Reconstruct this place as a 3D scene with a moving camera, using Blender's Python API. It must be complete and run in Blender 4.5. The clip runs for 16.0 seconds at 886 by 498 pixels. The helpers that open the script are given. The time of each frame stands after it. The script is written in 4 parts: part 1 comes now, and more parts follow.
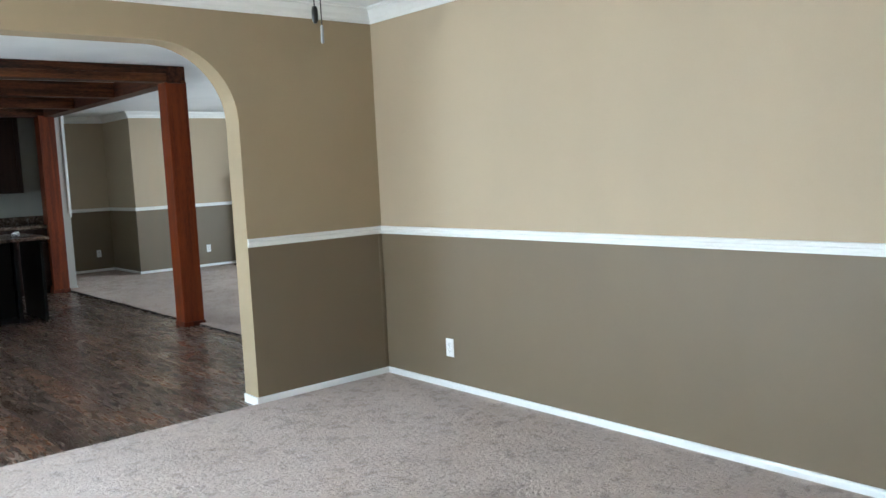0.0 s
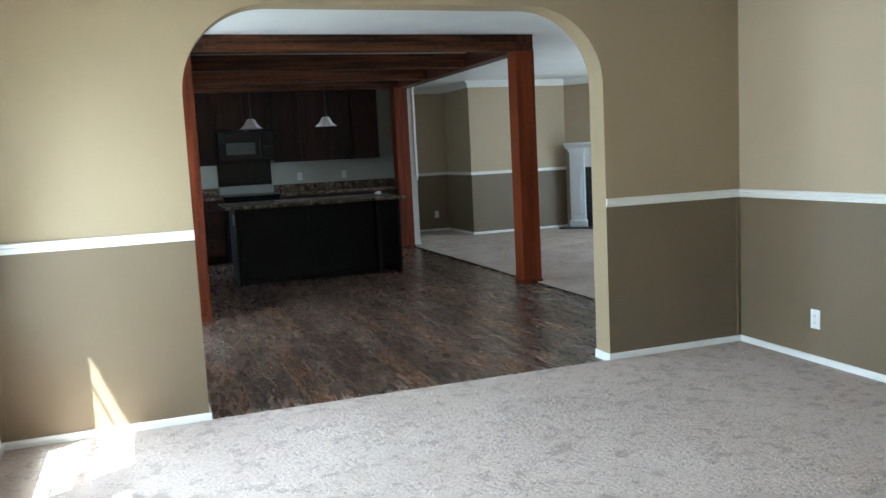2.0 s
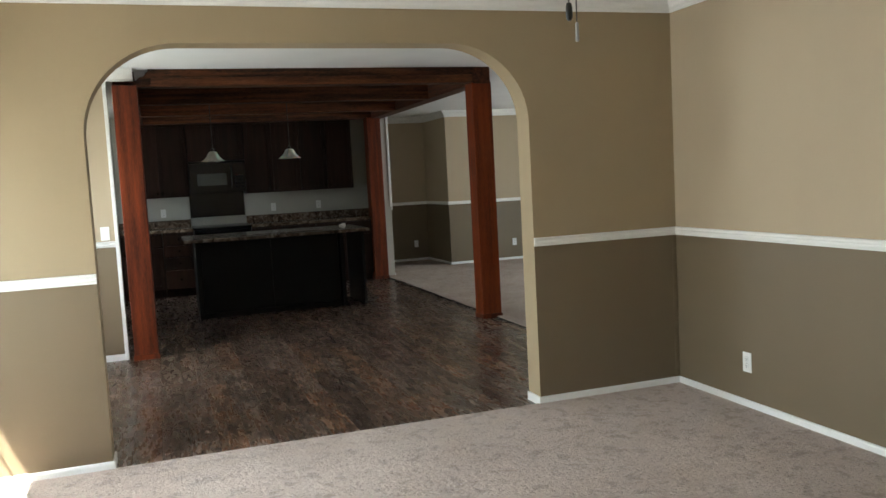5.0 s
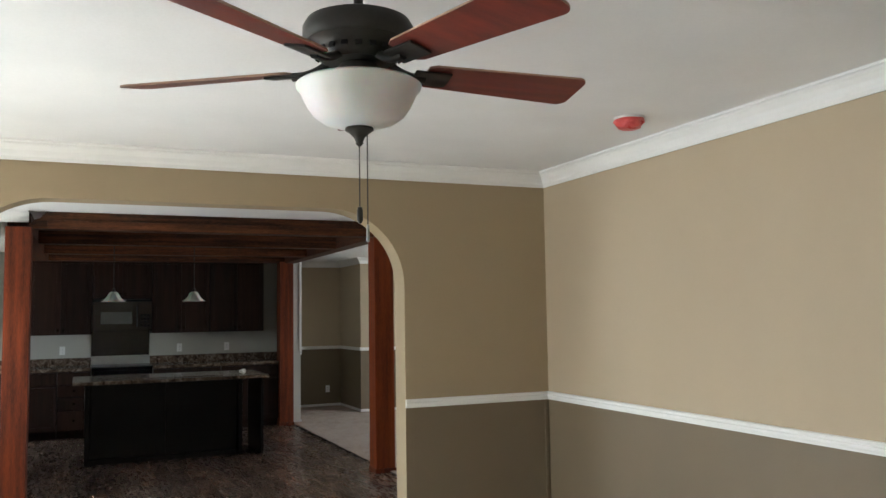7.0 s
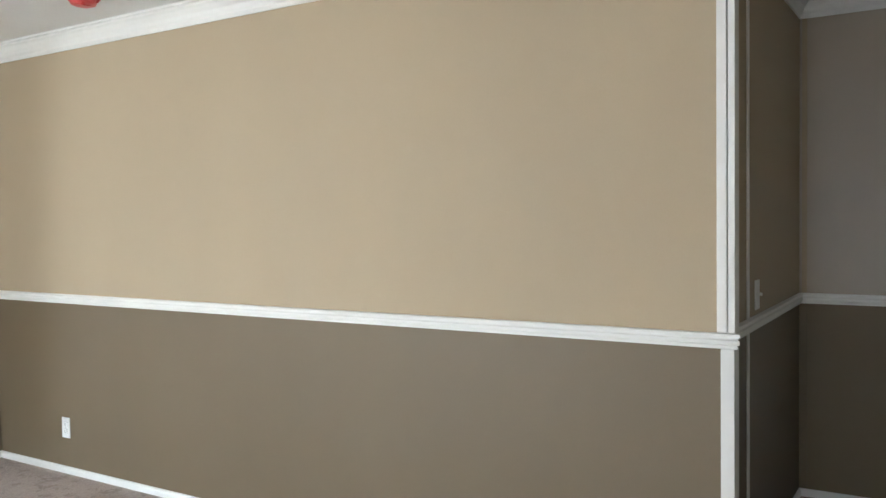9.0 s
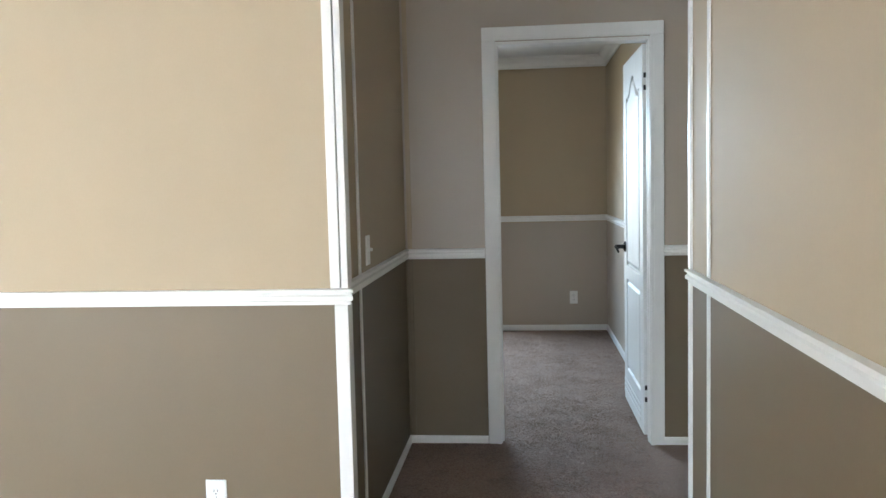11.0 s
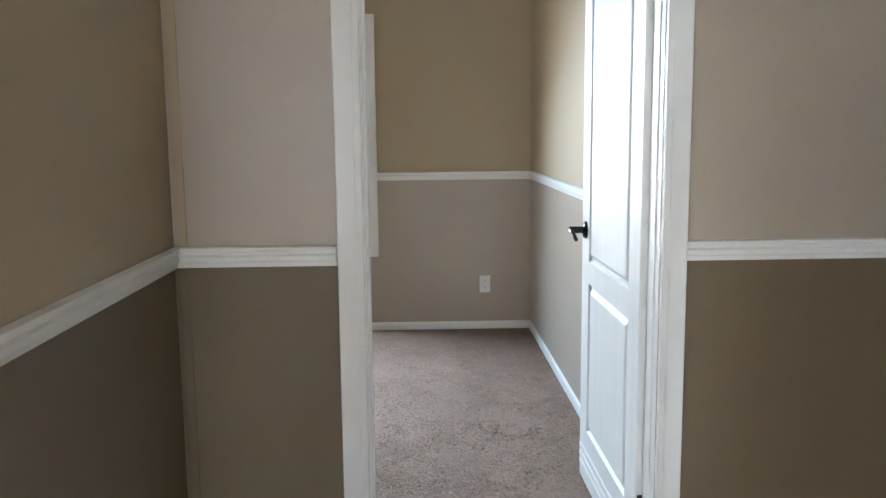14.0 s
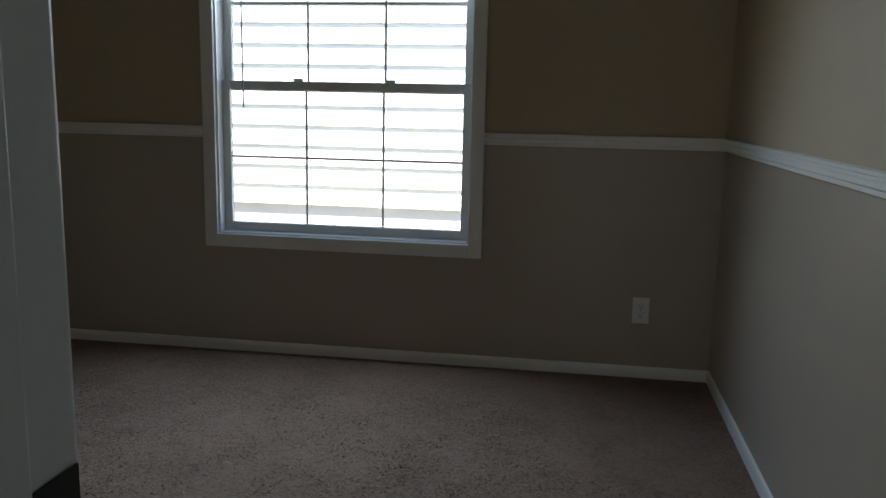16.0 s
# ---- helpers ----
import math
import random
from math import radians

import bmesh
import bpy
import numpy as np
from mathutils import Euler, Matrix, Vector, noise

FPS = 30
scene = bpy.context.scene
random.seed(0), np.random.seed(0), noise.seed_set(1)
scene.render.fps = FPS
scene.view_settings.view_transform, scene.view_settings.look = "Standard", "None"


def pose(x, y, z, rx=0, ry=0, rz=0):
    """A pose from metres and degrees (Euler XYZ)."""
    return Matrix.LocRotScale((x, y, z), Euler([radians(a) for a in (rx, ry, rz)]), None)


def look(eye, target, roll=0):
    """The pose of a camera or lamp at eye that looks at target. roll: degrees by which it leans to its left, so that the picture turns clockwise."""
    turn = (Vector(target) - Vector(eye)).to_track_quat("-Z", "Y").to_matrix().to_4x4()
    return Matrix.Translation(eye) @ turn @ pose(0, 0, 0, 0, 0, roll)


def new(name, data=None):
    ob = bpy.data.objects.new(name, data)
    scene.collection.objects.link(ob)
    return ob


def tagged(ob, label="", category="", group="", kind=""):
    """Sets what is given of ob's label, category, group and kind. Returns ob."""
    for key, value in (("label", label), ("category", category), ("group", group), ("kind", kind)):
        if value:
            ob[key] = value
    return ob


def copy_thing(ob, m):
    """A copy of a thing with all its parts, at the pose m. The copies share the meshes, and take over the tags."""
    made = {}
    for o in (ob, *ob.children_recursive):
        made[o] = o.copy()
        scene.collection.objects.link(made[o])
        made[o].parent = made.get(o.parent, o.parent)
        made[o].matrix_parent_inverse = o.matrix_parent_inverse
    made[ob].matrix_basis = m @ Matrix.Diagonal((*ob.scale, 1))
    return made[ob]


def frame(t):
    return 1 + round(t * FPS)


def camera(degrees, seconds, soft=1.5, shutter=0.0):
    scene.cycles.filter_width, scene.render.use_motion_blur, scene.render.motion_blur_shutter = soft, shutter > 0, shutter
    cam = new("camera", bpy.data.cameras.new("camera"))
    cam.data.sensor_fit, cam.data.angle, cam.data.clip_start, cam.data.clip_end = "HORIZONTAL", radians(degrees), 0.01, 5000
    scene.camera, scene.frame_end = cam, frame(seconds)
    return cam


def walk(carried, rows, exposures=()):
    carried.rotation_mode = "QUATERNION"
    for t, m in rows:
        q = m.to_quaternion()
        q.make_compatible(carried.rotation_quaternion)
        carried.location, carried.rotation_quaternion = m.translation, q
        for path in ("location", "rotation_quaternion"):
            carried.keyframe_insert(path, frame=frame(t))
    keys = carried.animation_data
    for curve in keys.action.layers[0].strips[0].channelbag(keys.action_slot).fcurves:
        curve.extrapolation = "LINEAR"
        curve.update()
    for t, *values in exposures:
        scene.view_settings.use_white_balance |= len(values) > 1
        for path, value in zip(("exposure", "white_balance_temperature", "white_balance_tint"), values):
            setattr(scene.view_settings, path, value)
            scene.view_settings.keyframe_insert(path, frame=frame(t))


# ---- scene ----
cam = camera(56.5, 16.0)
PATH = [
    (0, (-3.282, -4.472, 1.382), (-1.99, -2.958, 1.187), -2.8),
    (0.5, (-3.431, -4.432, 1.37), (-2.325, -2.777, 1.175), -2.3),
    (1, (-3.542, -4.398, 1.358), (-2.626, -2.632, 1.151), -2.2),
    (1.5, (-3.581, -4.402, 1.356), (-2.795, -2.576, 1.137), -2.5),
    (2, (-3.606, -4.392, 1.347), (-2.945, -2.518, 1.115), -2.9),
    (2.5, (-3.63, -4.4, 1.344), (-3.091, -2.49, 1.094), -2.7),
    (3, (-3.646, -4.395, 1.335), (-3.177, -2.47, 1.063), -2.8),
    (3.5, (-3.607, -4.415, 1.342), (-3.163, -2.494, 1.006), -4.1),
    (4, (-3.433, -4.407, 1.35), (-2.977, -2.489, 1.014), -5.0),
    (4.5, (-3.218, -4.433, 1.393), (-2.658, -2.534, 1.111), -4.2),
    (4.7, (-3.162, -4.438, 1.398), (-2.554, -2.548, 1.158), -3.8),
    (6.8, (-2.767, -4.653, 1.52), (-2.027, -2.801, 1.657), -0.9),
    (7, (-2.772, -4.675, 1.526), (-1.974, -2.848, 1.683), -0.9),
    (7.5, (-2.773, -4.683, 1.511), (-1.791, -2.947, 1.655), -0.5),
    (8, (-2.756, -4.697, 1.482), (-1.586, -3.077, 1.568), 0.1),
    (8.5, (-2.759, -4.708, 1.457), (-1.28, -3.362, 1.426), -0.1),
    (9, (-2.75, -4.851, 1.399), (-1.054, -3.794, 1.328), -0.8),
    (9.5, (-2.655, -4.82, 1.366), (-0.768, -4.166, 1.256), -0.7),
    (10, (-2.663, -4.816, 1.351), (-0.682, -4.563, 1.232), -0.5),
    (10.2, (-2.64, -4.806, 1.353), (-0.659, -4.56, 1.234), -0.8),
    (12.3, (-1.993, -4.809, 1.299), (-0.013, -4.754, 1.023), -1.7),
    (12.5, (-1.803, -4.811, 1.322), (0.175, -4.765, 1.029), -1.4),
    (13, (-1.378, -4.807, 1.305), (0.604, -4.794, 1.041), -1.0),
    (13.5, (-0.924, -4.811, 1.307), (1.059, -4.82, 1.051), -0.1),
    (14, (-0.465, -4.815, 1.291), (1.515, -4.868, 1.014), -0.6),
    (14.5, (0.013, -4.859, 1.255), (1.988, -4.932, 0.953), -0.2),
    (15, (0.462, -4.88, 1.222), (2.431, -4.987, 0.886), 0.2),
    (15.5, (0.893, -4.932, 1.213), (2.859, -4.948, 0.847), 0.3),
    (16, (1.332, -4.916, 1.158), (3.279, -4.614, 0.815), 1.2),
]
EXPOSURE = [(0, 4.22, 5350, 1), (1.0, 4.34, 5250, -1), (1.5, 4.42, 5250, -2), (2.0, 3.92, 5250, -3), (2.5, 3.17, 5350, -2), (3.0, 2.1, 5550, -2),
            (3.5, 1.32, 5750, -3), (4.0, 1.87, 6000, 3), (4.5, 3.37, 6200, 2), (7, 3.72, 6020, 5), (8.5, 3.92, 5920, 5), (10, 4.45, 5820, 5),
            (12.5, 5.06, 5830, 8), (13.5, 5.14, 5880, 9), (14.5, 5.30, 6060, 9), (15.1, 4.77, 6060, 8), (15.5, 4.12, 6100, 8), (16, 2.72, 6100, 7)]
walk(cam, [(t, look(eye, target, roll)) for t, eye, target, roll in PATH], EXPOSURE)

# ---------------------------------------------------------------- light
SUN_DIR = Vector((0.405, 0.284, -1.0)).normalized()
world = bpy.data.worlds.new("sky")
scene.world = world
world.use_nodes = True
wn = world.node_tree.nodes
sky = wn.new("ShaderNodeTexSky")
sky.sky_type, sky.sun_disc = "NISHITA", False
sky.sun_elevation = math.asin(-SUN_DIR.z)
sky.sun_rotation = math.atan2(-SUN_DIR.x, -SUN_DIR.y)
wn["Background"].inputs["Strength"].default_value = 0.072
world.node_tree.links.new(sky.outputs["Color"], wn["Background"].inputs["Color"])
sun = new("sun", bpy.data.lights.new("sun", "SUN"))
sun.data.energy, sun.data.angle, sun.data.color = 5.0, radians(0.5), (1.0, 0.95, 0.87)
sun.matrix_world = look(Vector((-9, -6, 18)), Vector((-9, -6, 18)) + SUN_DIR)


def window_light(name, eye, target, wide, high, watts, color=(0.95, 0.98, 1.0), spread=130):
    ob = new(name, bpy.data.lights.new(name, "AREA"))
    ob.data.shape, ob.data.size, ob.data.size_y = "RECTANGLE", wide, high
    ob.data.energy, ob.data.color, ob.data.spread = watts, color, radians(spread)
    ob.matrix_world = look(eye, target)
    return ob


LIVING_W, SOUTH_W, DINING_W, FAMILY_W, BEDROOM_W = 1.80, 0.34, 1.9, 4.6, 2.1
window_light("window_light_1", (-4.50, -0.662, 1.27), (-1.4, -1.5, 0.55), 0.64, 1.30, LIVING_W, spread=150)
window_light("window_light_2", (-4.50, -1.608, 1.27), (-1.4, -3.1, 0.55), 0.64, 1.30, LIVING_W, spread=150)
window_light("window_light_4", (-4.50, -4.45, 1.27), (0.0, -4.6, 1.1), 0.85, 1.30, SOUTH_W, (0.95, 0.97, 1.0), 120)
window_light("dining_window_light", (-4.50, 2.1, 1.27), (0, 2.0, 0.8), 1.05, 1.36, DINING_W)
window_light("kitchen_window_light", (-4.50, 6.0, 1.45), (0, 6.9, 1.3), 0.75, 0.95, 0.4)
window_light("family_window_light", (4.87, 4.6, 1.3), (0, 5.2, 1.2), 2.35, 1.36, FAMILY_W)
window_light("bedroom_window_light", (4.900, -3.907, 1.725), (2.5, -4.0, 0.1), 1.10, 0.13, BEDROOM_W, (0.68, 0.86, 1.0), 118)


# ---------------------------------------------------------------- materials
def nodes_of(name):
    m = bpy.data.materials.new(name)
    m.use_nodes = True
    nt = m.node_tree
    return m, nt, nt.nodes, nt.links, nt.nodes["Principled BSDF"]


def surface(name, dark, light, rough=0.6, scale=3.0, fine=120.0, bump=0.1, metal=0.0, stretch=(1, 1, 1), contrast=(0.3, 0.7),
            fine_amount=0.25, dist=0.002, rough_var=0.08, per_object=0.0, space="Object", coat=0.0, spec=0.5):
    """Paint, wood, cloth: two colours mixed by a broad and a fine noise, with relief and uneven gloss."""
    m, nt, n, l, bsdf = nodes_of(name)
    tc = n.new("ShaderNodeTexCoord")
    mp = n.new("ShaderNodeMapping")
    mp.inputs["Scale"].default_value = stretch
    l.new(tc.outputs[space], mp.inputs["Vector"])
    src = mp.outputs["Vector"]
    if per_object:
        info = n.new("ShaderNodeObjectInfo")
        off = n.new("ShaderNodeVectorMath")
        off.operation = "SCALE"
        off.inputs[0].default_value = (37.0, 53.0, 71.0)
        l.new(info.outputs["Random"], off.inputs["Scale"])
        add = n.new("ShaderNodeVectorMath")
        l.new(src, add.inputs[0])
        l.new(off.outputs[0], add.inputs[1])
        src = add.outputs[0]
    a = n.new("ShaderNodeTexNoise")
    a.inputs["Scale"].default_value, a.inputs["Detail"].default_value = scale, 5
    b = n.new("ShaderNodeTexNoise")
    b.inputs["Scale"].default_value, b.inputs["Detail"].default_value = fine, 3
    l.new(src, a.inputs["Vector"])
    l.new(src, b.inputs["Vector"])
    mix = n.new("ShaderNodeMix")
    mix.inputs["Factor"].default_value = fine_amount
    l.new(a.outputs["Fac"], mix.inputs["A"])
    l.new(b.outputs["Fac"], mix.inputs["B"])
    fac = mix.outputs["Result"]
    if per_object:
        sh = n.new("ShaderNodeMath")
        sh.operation = "MULTIPLY_ADD"
        sh.inputs[1].default_value, sh.inputs[2].default_value = per_object, -per_object / 2
        l.new(info.outputs["Random"], sh.inputs[0])
        ad = n.new("ShaderNodeMath")
        l.new(fac, ad.inputs[0])
        l.new(sh.outputs[0], ad.inputs[1])
        fac = ad.outputs[0]
    ramp = n.new("ShaderNodeValToRGB")
    ramp.color_ramp.elements[0].position, ramp.color_ramp.elements[1].position = contrast
    ramp.color_ramp.elements[0].color, ramp.color_ramp.elements[1].color = (*dark, 1), (*light, 1)
    l.new(fac, ramp.inputs["Fac"])
    l.new(ramp.outputs["Color"], bsdf.inputs["Base Color"])
    rr = n.new("ShaderNodeMapRange")
    rr.inputs["To Min"].default_value, rr.inputs["To Max"].default_value = max(0.02, rough - rough_var), min(1, rough + rough_var)
    l.new(a.outputs["Fac"], rr.inputs["Value"])
    l.new(rr.outputs["Result"], bsdf.inputs["Roughness"])
    bsdf.inputs["Metallic"].default_value = metal
    bsdf.inputs["Coat Weight"].default_value = coat
    bsdf.inputs["Specular IOR Level"].default_value = spec
    if bump:
        bp = n.new("ShaderNodeBump")
        bp.inputs["Strength"].default_value, bp.inputs["Distance"].default_value = bump, dist
        l.new(b.outputs["Fac"], bp.inputs["Height"])
        l.new(bp.outputs["Normal"], bsdf.inputs["Normal"])
    return m


def carpet_material(name, dark, mid, light, worn=0.4):
    """Cut pile: soft broad shades, tuft grain, and scattered darker hollows where feet have turned the pile."""
    m, nt, n, l, bsdf = nodes_of(name)
    tc = n.new("ShaderNodeTexCoord")

    def tex(scale, detail=4, rough=0.6, warp=0.0):
        t = n.new("ShaderNodeTexNoise")
        t.inputs["Scale"].default_value, t.inputs["Detail"].default_value = scale, detail
        t.inputs["Roughness"].default_value, t.inputs["Distortion"].default_value = rough, warp
        l.new(tc.outputs["Object"], t.inputs["Vector"])
        return t.outputs["Fac"]

    def blend(a, b, f):
        q = n.new("ShaderNodeMix")
        q.inputs["Factor"].default_value = f
        l.new(a, q.inputs["A"])
        l.new(b, q.inputs["B"])
        return q.outputs["Result"]

    def ranged(a, lo, hi, to0=0.0, to1=1.0):
        q = n.new("ShaderNodeMapRange")
        q.interpolation_type = "SMOOTHSTEP"
        q.inputs["From Min"].default_value, q.inputs["From Max"].default_value = lo, hi
        q.inputs["To Min"].default_value, q.inputs["To Max"].default_value = to0, to1
        l.new(a, q.inputs["Value"])
        return q.outputs["Result"]

    def tint(a, b, f):
        q = n.new("ShaderNodeMix")
        q.data_type = "RGBA"
        l.new(f, q.inputs["Factor"])
        for sock, v in ((q.inputs["A"], a), (q.inputs["B"], b)):
            if isinstance(v, tuple):
                sock.default_value = (*v, 1)
            else:
                l.new(v, sock)
        return q.outputs["Result"]
    broad, hollow, tuft, grain = tex(1.6, 4, 0.65), tex(11.0, 5, 0.68, 0.15), tex(48, 3, 0.7), tex(150, 3, 0.8)
    isl = n.new("ShaderNodeNewGeometry")
    soft = blend(blend(broad, tuft, 0.45), isl.outputs["Random Per Island"], 0.14)
    colour = tint(mid, light, ranged(soft, 0.36, 0.64))
    pits = ranged(blend(hollow, blend(tuft, broad, 0.5), 0.22), 0.40, 0.475, worn, 0.0)
    colour = tint(colour, dark, pits)
    l.new(colour, bsdf.inputs["Base Color"])
    bsdf.inputs["Roughness"].default_value = 0.95
    bsdf.inputs["Sheen Weight"].default_value, bsdf.inputs["Sheen Roughness"].default_value = 0.12, 0.5
    bp = n.new("ShaderNodeBump")
    bp.inputs["Strength"].default_value, bp.inputs["Distance"].default_value = 0.5, 0.006
    l.new(grain, bp.inputs["Height"])
    bq = n.new("ShaderNodeBump")
    bq.inputs["Strength"].default_value, bq.inputs["Distance"].default_value = 0.5, 0.02
    l.new(tuft, bq.inputs["Height"])
    l.new(bq.outputs["Normal"], bp.inputs["Normal"])
    l.new(bp.outputs["Normal"], bsdf.inputs["Normal"])
    return m


def plank_material(name):
    """Dark wood-look vinyl: each plank its own brown, long faint grain, smoky patches, a low sheen."""
    m, nt, n, l, bsdf = nodes_of(name)
    tc = n.new("ShaderNodeTexCoord")
    info = n.new("ShaderNodeObjectInfo")
    off = n.new("ShaderNodeVectorMath")
    off.operation = "SCALE"
    off.inputs[0].default_value = (37.0, 53.0, 71.0)
    l.new(info.outputs["Random"], off.inputs["Scale"])
    add = n.new("ShaderNodeVectorMath")
    l.new(tc.outputs["Object"], add.inputs[0])
    l.new(off.outputs[0], add.inputs[1])

    def tex(stretch, scale, detail, rough):
        mp = n.new("ShaderNodeMapping")
        mp.inputs["Scale"].default_value = stretch
        l.new(add.outputs[0], mp.inputs["Vector"])
        t = n.new("ShaderNodeTexNoise")
        t.inputs["Scale"].default_value, t.inputs["Detail"].default_value, t.inputs["Roughness"].default_value = scale, detail, rough
        l.new(mp.outputs["Vector"], t.inputs["Vector"])
        return t.outputs["Fac"]

    def ramp(fac, stops):
        q = n.new("ShaderNodeValToRGB")
        e = q.color_ramp.elements
        e[0].position, e[0].color = stops[0][0], (*stops[0][1], 1)
        e[1].position, e[1].color = stops[-1][0], (*stops[-1][1], 1)
        for p, c in stops[1:-1]:
            e.new(p).color = (*c, 1)
        l.new(fac, q.inputs["Fac"])
        return q.outputs["Color"]

    def mix(a, b, f, kind="MIX"):
        q = n.new("ShaderNodeMix")
        q.data_type, q.blend_type = "RGBA", kind
        q.inputs["Factor"].default_value = f
        l.new(a, q.inputs["A"])
        l.new(b, q.inputs["B"])
        return q.outputs["Result"]
    tone = ramp(info.outputs["Random"], [(0.0, (0.066, 0.042, 0.030)), (0.3, (0.090, 0.057, 0.039)), (0.55, (0.112, 0.079, 0.060)), (0.78, (0.132, 0.074, 0.045)),
                                        (1.0, (0.116, 0.096, 0.082))])
    smoke = ramp(tex((2.6, 0.8, 1), 4.0, 4, 0.6), [(0.36, (0.56, 0.54, 0.52)), (0.5, (0.98, 0.96, 0.94)), (0.64, (1.48, 1.46, 1.45))])
    scuff = ramp(tex((3.0, 0.9, 1), 10.0, 5, 0.7), [(0.36, (0.50, 0.47, 0.45)), (0.5, (0.98, 0.97, 0.96)), (0.64, (1.65, 1.68, 1.70))])
    grain = ramp(tex((16.0, 0.7, 1), 5.0, 4, 0.6), [(0.36, (0.60, 0.58, 0.56)), (0.5, (1.0, 1.0, 1.0)), (0.64, (1.40, 1.38, 1.36))])
    smoky = mix(mix(tone, smoke, 1.0, "MULTIPLY"), scuff, 0.65, "MULTIPLY")
    l.new(mix(smoky, grain, 0.8, "MULTIPLY"), bsdf.inputs["Base Color"])
    rr = n.new("ShaderNodeMapRange")
    rr.inputs["To Min"].default_value, rr.inputs["To Max"].default_value = 0.12, 0.42
    l.new(tex((4.0, 0.9, 1), 7.0, 4, 0.6), rr.inputs["Value"])
    bsdf.inputs["Specular IOR Level"].default_value = 0.46
    l.new(rr.outputs["Result"], bsdf.inputs["Roughness"])
    bp = n.new("ShaderNodeBump")
    bp.inputs["Strength"].default_value, bp.inputs["Distance"].default_value = 0.05, 0.0008
    l.new(tex((9.0, 1.2, 1), 7.0, 2, 0.5), bp.inputs["Height"])
    l.new(bp.outputs["Normal"], bsdf.inputs["Normal"])
    return m


def granite_material(name):
    m, nt, n, l, bsdf = nodes_of(name)
    tc = n.new("ShaderNodeTexCoord")
    v = n.new("ShaderNodeTexNoise")
    v.inputs["Scale"].default_value, v.inputs["Detail"].default_value, v.inputs["Roughness"].default_value = 13, 8, 0.74
    v.inputs["Distortion"].default_value = 0.8
    l.new(tc.outputs["Object"], v.inputs["Vector"])
    ramp = n.new("ShaderNodeValToRGB")
    e = ramp.color_ramp.elements
    e[0].position, e[0].color = 0.36, (0.02, 0.014, 0.011, 1)
    e[1].position, e[1].color = 0.70, (0.36, 0.31, 0.25, 1)
    k = e.new(0.5)
    k.color = (0.12, 0.082, 0.058, 1)
    l.new(v.outputs["Fac"], ramp.inputs["Fac"])
    l.new(ramp.outputs["Color"], bsdf.inputs["Base Color"])
    bsdf.inputs["Roughness"].default_value = 0.18
    return m


def glass_material(name):
    m, nt, n, l, bsdf = nodes_of(name)
    bsdf.inputs["Base Color"].default_value = (0.97, 0.99, 0.98, 1)
    bsdf.inputs["Transmission Weight"].default_value = 1
    bsdf.inputs["Roughness"].default_value, bsdf.inputs["IOR"].default_value = 0.0, 1.02
    return m


WALL_UP = surface("beige_wall_board", (0.400, 0.318, 0.212), (0.440, 0.352, 0.238), 0.68, 1.2, 260, 0.12, stretch=(1, 1, 0.35), dist=0.0012)
# Upper arch wall: the beige board with this wall's shade in its colour.
WALL_UP_DIM = surface("beige_wall_board_dim", (0.312, 0.238, 0.141), (0.342, 0.263, 0.157), 0.68, 1.2, 260, 0.12, stretch=(1, 1, 0.35), dist=0.0012)
WALL_LOW = surface("taupe_wall_board", (0.153, 0.114, 0.067), (0.178, 0.134, 0.080), 0.52, 1.2, 260, 0.12, stretch=(1, 1, 0.35), dist=0.0012)
WALL_ROSE = surface("pale_taupe_wall_board", (0.400, 0.335, 0.268), (0.430, 0.362, 0.292), 0.34, 1.2, 260, 0.12, stretch=(1, 1, 0.35), dist=0.0012)
KITCHEN_WALL = surface("grey_kitchen_wall", (0.42, 0.41, 0.37), (0.47, 0.46, 0.41), 0.6, 1.5, 200, 0.1)
CEILING = surface("white_ceiling_texture", (0.72, 0.72, 0.71), (0.80, 0.80, 0.79), 0.85, 2.0, 70, 0.25, dist=0.003)
WHITE = surface("white_trim_paint", (0.745, 0.735, 0.71), (0.80, 0.79, 0.765), 0.38, 5, 60, 0.08, stretch=(1, 1, 0.3))
DOOR_WHITE = surface("white_door_paint", (0.70, 0.70, 0.68), (0.77, 0.77, 0.755), 0.52, 4, 90, 0.10, stretch=(6, 6, 0.5))
VINYL = surface("white_window_vinyl", (0.76, 0.77, 0.77), (0.84, 0.85, 0.85), 0.35, 4, 60, 0.04)
PLATE = surface("white_plastic", (0.78, 0.78, 0.76), (0.84, 0.84, 0.82), 0.3, 8, 80, 0.0)
CARPET = carpet_material("beige_carpet", (0.185, 0.135, 0.105), (0.42, 0.335, 0.285), (0.53, 0.435, 0.375), 0.42)
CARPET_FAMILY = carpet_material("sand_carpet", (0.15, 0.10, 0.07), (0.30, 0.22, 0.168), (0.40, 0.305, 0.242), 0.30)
# The beige carpet for hall and bedroom, with their dimmer light in the colour.
CARPET_DIM = carpet_material("beige_carpet_dim", (0.085, 0.047, 0.028), (0.168, 0.101, 0.068), (0.248, 0.158, 0.111), 0.22)
PLANK = plank_material("dark_wood_vinyl")
SUBFLOOR = surface("dark_joint", (0.008, 0.006, 0.005), (0.012, 0.009, 0.008), 0.6, 5, 80, 0.0)
CEDAR = surface("red_stained_cedar", (0.050, 0.009, 0.003), (0.215, 0.040, 0.008), 0.46, 3.0, 45, 0.14, stretch=(6, 6, 0.4), contrast=(0.36, 0.68), per_object=0.2, fine_amount=0.4, spec=0.3)
